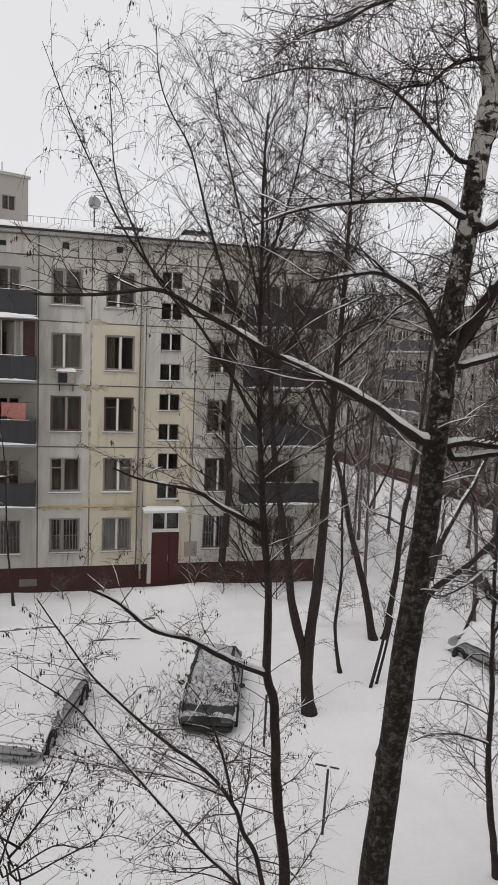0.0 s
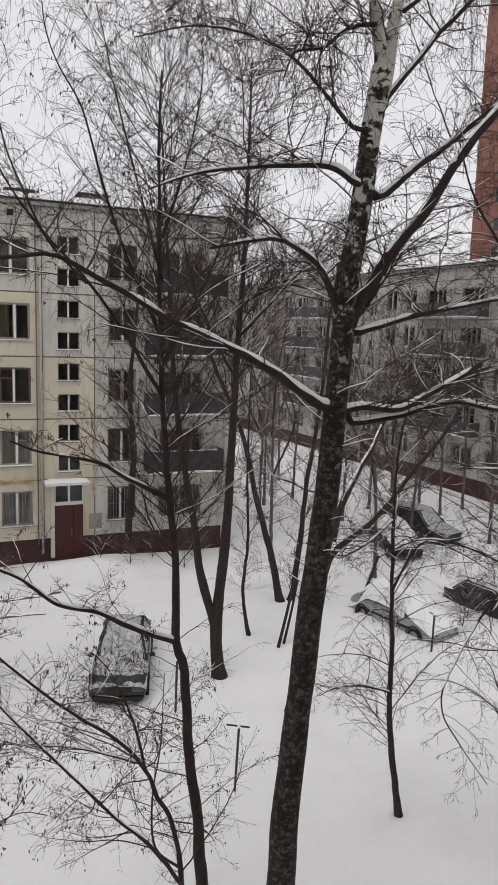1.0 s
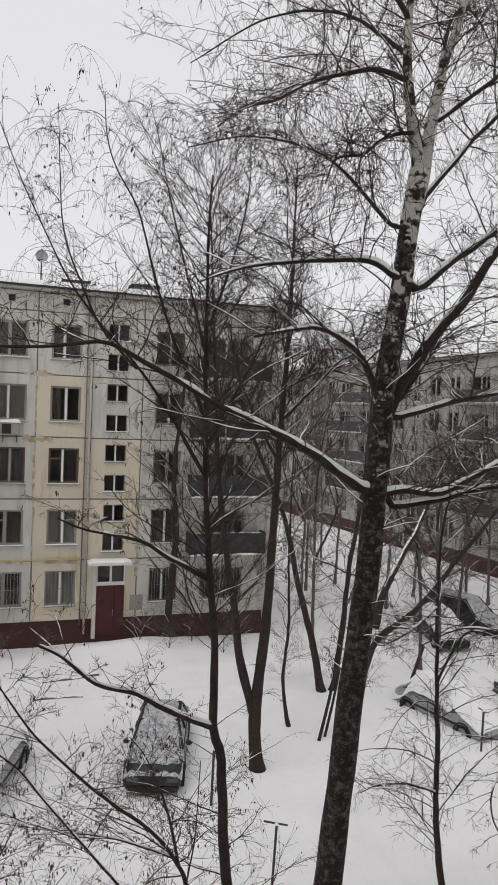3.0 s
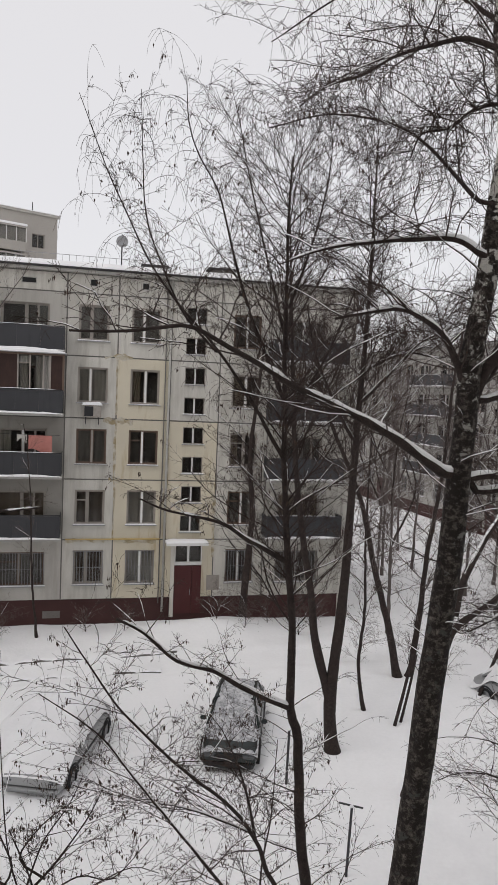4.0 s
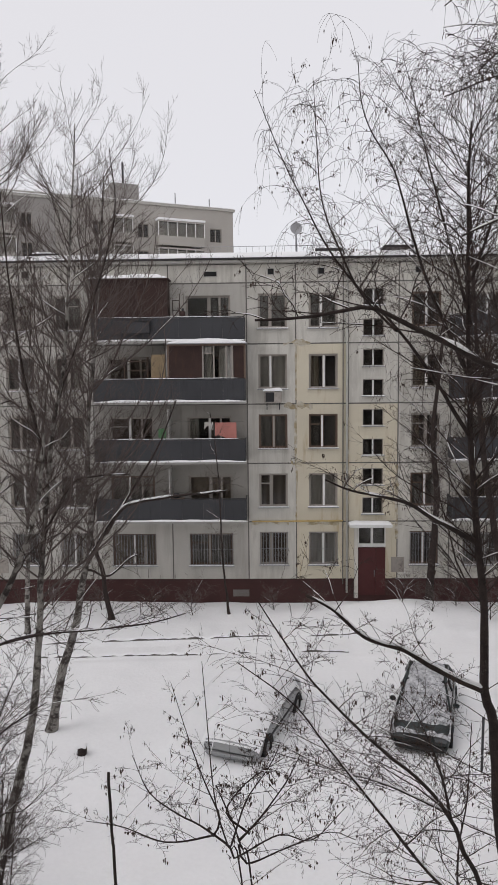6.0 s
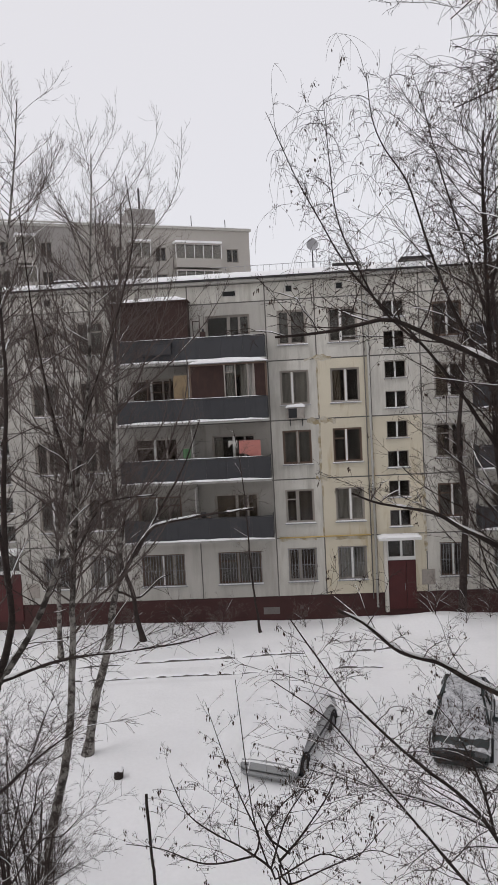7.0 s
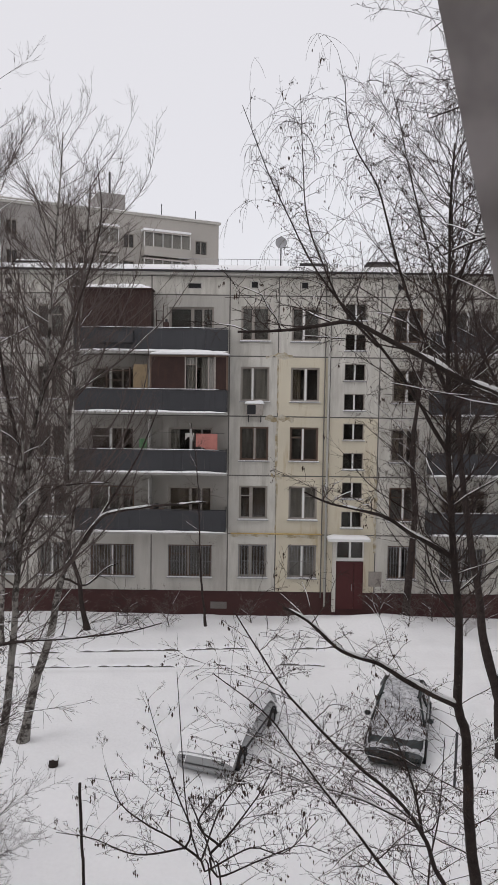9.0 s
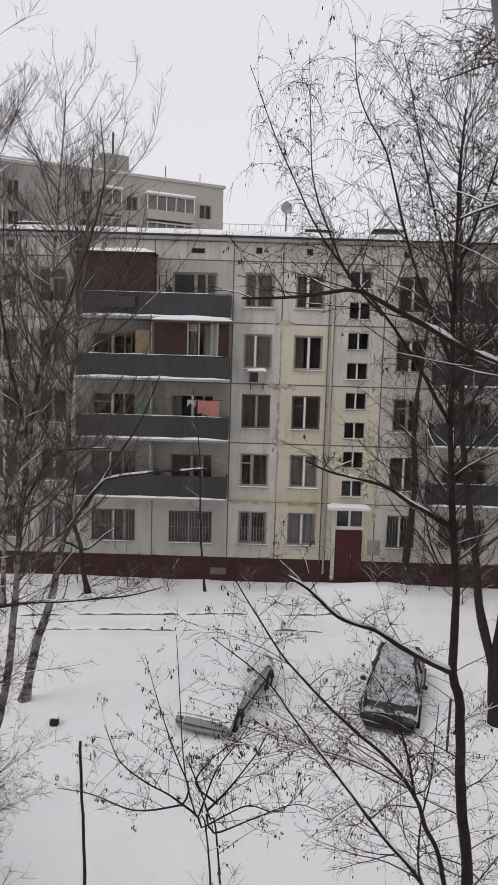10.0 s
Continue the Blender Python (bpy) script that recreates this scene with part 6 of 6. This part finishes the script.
pot = on_house("flower_pot", "dark flower pot on a balcony rail", "flower pot")
rods("pot", [([(-3.75, FRONT + 0.3, z2 + 0.98), (-3.75, FRONT + 0.3, z2 + 1.2)], 0.12)], M["iron"], pot, sides=12)
boxes("board", [(-4.0, -3.4, FRONT + 0.13, FRONT + 0.45, z2 + 0.93, z2 + 0.978)], M["wood_frame"], pot)

# air conditioner under a fourth-floor window
ac = on_house("air_conditioner", "white outdoor air conditioner unit topped with snow", "air conditioner")
boxes("case", [(0.22, 1.0, -0.42, -0.10, 9.28, 9.80)], M["grey_frame"], ac, bevel=0.02)
boxes("grille", [(0.28, 0.66, -0.426, -0.421, 9.33, 9.75)], M["trim"], ac)
for xx in (0.32, 0.88):
    boxes("bracket", [(xx, xx + 0.04, -0.42, -0.002, 9.22, 9.275), (xx, xx + 0.04, -0.04, -0.002, 8.95, 9.22)], M["iron"], ac)
lumpy_snow("snow_cap", 0.15, 1.05, -0.45, -0.07, 9.805, 0.14, ac, random.Random(4), "snow on the unit", 12)

# yellow gas pipe, attic vents and wall cables
rods("gas_pipe", [([(-0.4, -0.08, 3.86), (3.75, -0.08, 3.86)], 0.03)], M["gas"], main_house, "yellow gas pipe along the wall")
for x0, x1, za, zb in ((-2.42, -1.86, 14.92, 15.12), (0.42, 0.68, 14.97, 15.22), (2.66, 2.92, 14.97, 15.22), (-7.5, -7.25, 14.97, 15.22), (-10.6, -10.3, 14.97, 15.22), (6.95, 7.2, 14.97, 15.22)):
    v = boxes("attic_vent", [(x0 - 0.04, x1 + 0.04, -0.014, -0.002, za - 0.04, zb + 0.04)], M["cornice"], main_house)
    # black plate on the wall stands for the shade inside the vent
    boxes("opening", [(x0, x1, -0.02, -0.0145, za, zb)], M["tyre"], v)
# flat plate in the interior's darkened paint stands for the vent hole
boxes("plinth_vent", [(-1.3, -0.55, 0.03, 0.048, 0.30, 0.62)], M["dark"], main_house, "cellar vent in the plinth")
# stains of sealant over the joints
def sealant(x0, x1, z0, z1, seed):
    """A ragged smear of sealant over a joint."""
    n = 26
    rng = random.Random(seed)
    ph = rng.uniform(0, 60)
    V, F = [], []
    flat = x1 - x0 > z1 - z0
    for i in range(n + 1):
        u = i / n
        e = 0.5 + 0.9 * noise.noise(Vector((u * 5, ph, 0)))
        g = 0.5 + 0.9 * noise.noise(Vector((u * 5, ph, 9)))
        if flat:
            x, c, h = x0 + (x1 - x0) * u, (z0 + z1) / 2, (z1 - z0) / 2
            V += [(x, -0.006, c - h * e), (x, -0.006, c + h * g)]
        else:
            z, c, h = z0 + (z1 - z0) * u, (x0 + x1) / 2, (x1 - x0) / 2
            V += [(c - h * e, -0.006, z), (c + h * g, -0.006, z)]
    for i in range(n):
        F.append((2 * i, 2 * i + 2, 2 * i + 3, 2 * i + 1))
    me = mesh_of("sealant", V, F, M["sealant"])
    ob = under("sealant", me, main_house, "ochre sealant smeared over a panel joint")
    sol = ob.modifiers.new("thickness", "SOLIDIFY")
    sol.thickness = 0.003


for i, (x0, x1, za, zb) in enumerate(((1.57, 1.73, 3.9, 9.1), (1.58, 1.72, 9.4, 12.0), (1.1, 2.3, 11.75, 12.1), (1.1, 2.4, 8.95, 9.35), (-0.4, 1.3, 3.68, 3.90), (2.0, 3.6, 3.62, 3.88), (1.4, 1.9, 6.3, 6.7), (3.92, 4.06, 2.0, 8.6), (-3.0, -0.6, 3.70, 3.88), (6.08, 6.32, 3.0, 6.4))):
    sealant(x0, x1, za, zb, 40 + i)

# roof: aerial with dish, vent housings, railing
ROOF = 15.7
aer = on_house("satellite_dish", "small satellite dish on a roof pole", "satellite dish")
rods("pole", [([(1.75, 1.6, ROOF + 0.2), (1.75, 1.6, ROOF + 1.9)], 0.03)], M["iron"], aer, sides=8)
V, F = [], []
for i in range(7):
    r = 0.27 * i / 6
    for j in range(18):
        a = 6.2832 * j / 18
        V.append((1.75 + r * math.cos(a), 1.52 - 0.12 * (1 - (r / 0.27) ** 2) * -1 - 0.1, ROOF + 1.55 + r * math.sin(a)))
for i in range(6):
    for j in range(18):
        F.append((i * 18 + j, i * 18 + (j + 1) % 18, (i + 1) * 18 + (j + 1) % 18, (i + 1) * 18 + j))
under("dish", mesh_of("dish", V, F, M["metal"], True), aer)
for x0, x1, y0, h in ((2.7, 4.0, 2.2, 0.75), (5.9, 7.3, 2.2, 0.85), (-10.9, -9.6, 2.2, 0.7)):
    vent = on_house("roof_vent", "dark roof vent housing capped with snow", "vent housing")
    boxes("shaft", [(x0 + 0.15, x1 - 0.15, y0, y0 + 0.8, ROOF, ROOF + h - 0.1)], M["mortar"], vent)
    boxes("cap", [(x0, x1, y0 - 0.1, y0 + 0.9, ROOF + h - 0.1, ROOF + h)], M["roofing"], vent)
    lumpy_snow("snow_cap", x0, x1, y0 - 0.1, y0 + 0.9, ROOF + h, 0.1, vent, random.Random(5), "", 10)
rail = on_house("roof_railing", "thin steel railing on the snowy roof", "railing")
for i in range(22):
    xx = -3.2 + 0.32 * i
    rods("baluster", [([(xx, 4.2, ROOF + 0.3), (xx, 4.2, ROOF + 1.25)], 0.010)], M["metal"], rail, sides=4)
rods("top_rail", [([(-3.3, 4.2, ROOF + 1.26), (3.7, 4.2, ROOF + 1.26)], 0.014)], M["metal"], rail, sides=4)


# ---- the room the view is from ----
WX0, WX1, WZ0, WZ1 = -0.8, 1.40, 9.55, 11.35
# unseen house wall added around the window; it blocks part of the sky's light
near = boxes("wall_south", [(-24, WX0, -1.78, -1.48, -0.4, 15.5), (WX1, 26, -1.78, -1.48, -0.4, 15.5), (WX0, WX1, -1.78, -1.48, -0.4, WZ0), (WX0, WX1, -1.78, -1.48, WZ1, 15.5)], M["panel"])
tagged(near, "unseen pale panel wall of the house the view is from", "wall", kind="structure")
inner = material("plain_room_paint", (0.62, 0.60, 0.56), 0.9, vary=0.05)
# unseen room and roof slab added behind it
for nm, it in (("floor", (-3.0, 3.0, -6.5, -1.785, 8.55, 8.70)), ("ceiling", (-3.0, 3.0, -6.5, -1.785, 11.50, 11.65)), ("wall_west", (-3.15, -3.0, -6.5, -1.785, 8.55, 11.65)), ("wall_east", (3.0, 3.15, -6.5, -1.785, 8.55, 11.65)), ("wall_back", (-3.15, 3.15, -6.65, -6.5, 8.55, 11.65)), ("roof_slab", (-24, 26, -12.0, -1.3, 15.5, 15.7))):
    tagged(boxes(nm, [it], inner), "unseen plain room and roof surface behind the window", "room", kind="structure")

cloth = bpy.data.materials.new("grey_curtain_fabric")
cloth.use_nodes = True
nd, ln = cloth.node_tree.nodes, cloth.node_tree.links
pr = nd["Principled BSDF"]
pr.inputs["Roughness"].default_value = 0.95
tr = nd.new("ShaderNodeBsdfTranslucent")
mixs = nd.new("ShaderNodeMixShader")
mixs.inputs["Fac"].default_value = 0.6
geo = nd.new("ShaderNodeNewGeometry")
tx = nd.new("ShaderNodeTexNoise")
tx.inputs["Scale"].default_value, tx.inputs["Detail"].default_value = 45.0, 3
cr = nd.new("ShaderNodeValToRGB")
cr.color_ramp.elements[0].color, cr.color_ramp.elements[1].color = (0.26, 0.235, 0.225, 1), (0.50, 0.46, 0.45, 1)
cr.color_ramp.elements[0].position, cr.color_ramp.elements[1].position = 0.35, 0.65
ln.new(geo.outputs["Position"], tx.inputs["Vector"])
ln.new(tx.outputs["Fac"], cr.inputs["Fac"])
ln.new(cr.outputs["Color"], pr.inputs["Base Color"])
ln.new(cr.outputs["Color"], tr.inputs["Color"])
ln.new(pr.outputs[0], mixs.inputs[1])
ln.new(tr.outputs[0], mixs.inputs[2])
ln.new(mixs.outputs[0], nd["Material Output"].inputs["Surface"])
drape = thing("curtain", "grey patterned curtain swept aside at the window", "curtain")
V, F = [], []
nu, nv = 60, 24
for j in range(nv + 1):
    h = j / nv
    z = 10.15 + 1.28 * h
    # the free edge swings outwards towards the top, sloped to fit the camera's view
    rel = z - 10.46
    edge = 0.440 + (0.0635 - 0.255 * rel if rel < 0.12 else 0.0329 - 0.02 * (rel - 0.12)) - 0.0485
    edge = min(edge, 0.485)
    for i in range(nu + 1):
        u = i / nu
        x = edge + 0.75 * u
        V.append((x, -1.88 + 0.018 * math.sin(u * 34) * min(1, u * 6) + 0.004 * math.sin(h * 9 + u * 8), z))
for j in range(nv):
    for i in range(nu):
        b = j * (nu + 1) + i
        F.append((b, b + 1, b + nu + 2, b + nu + 1))
me = mesh_of("fabric", V, F, cloth, True)
fab = under("fabric", me, drape)
rods("rod", [([(-1.0, -1.88, 11.44), (1.5, -1.88, 11.44)], 0.012)], M["metal"], drape, sides=8)
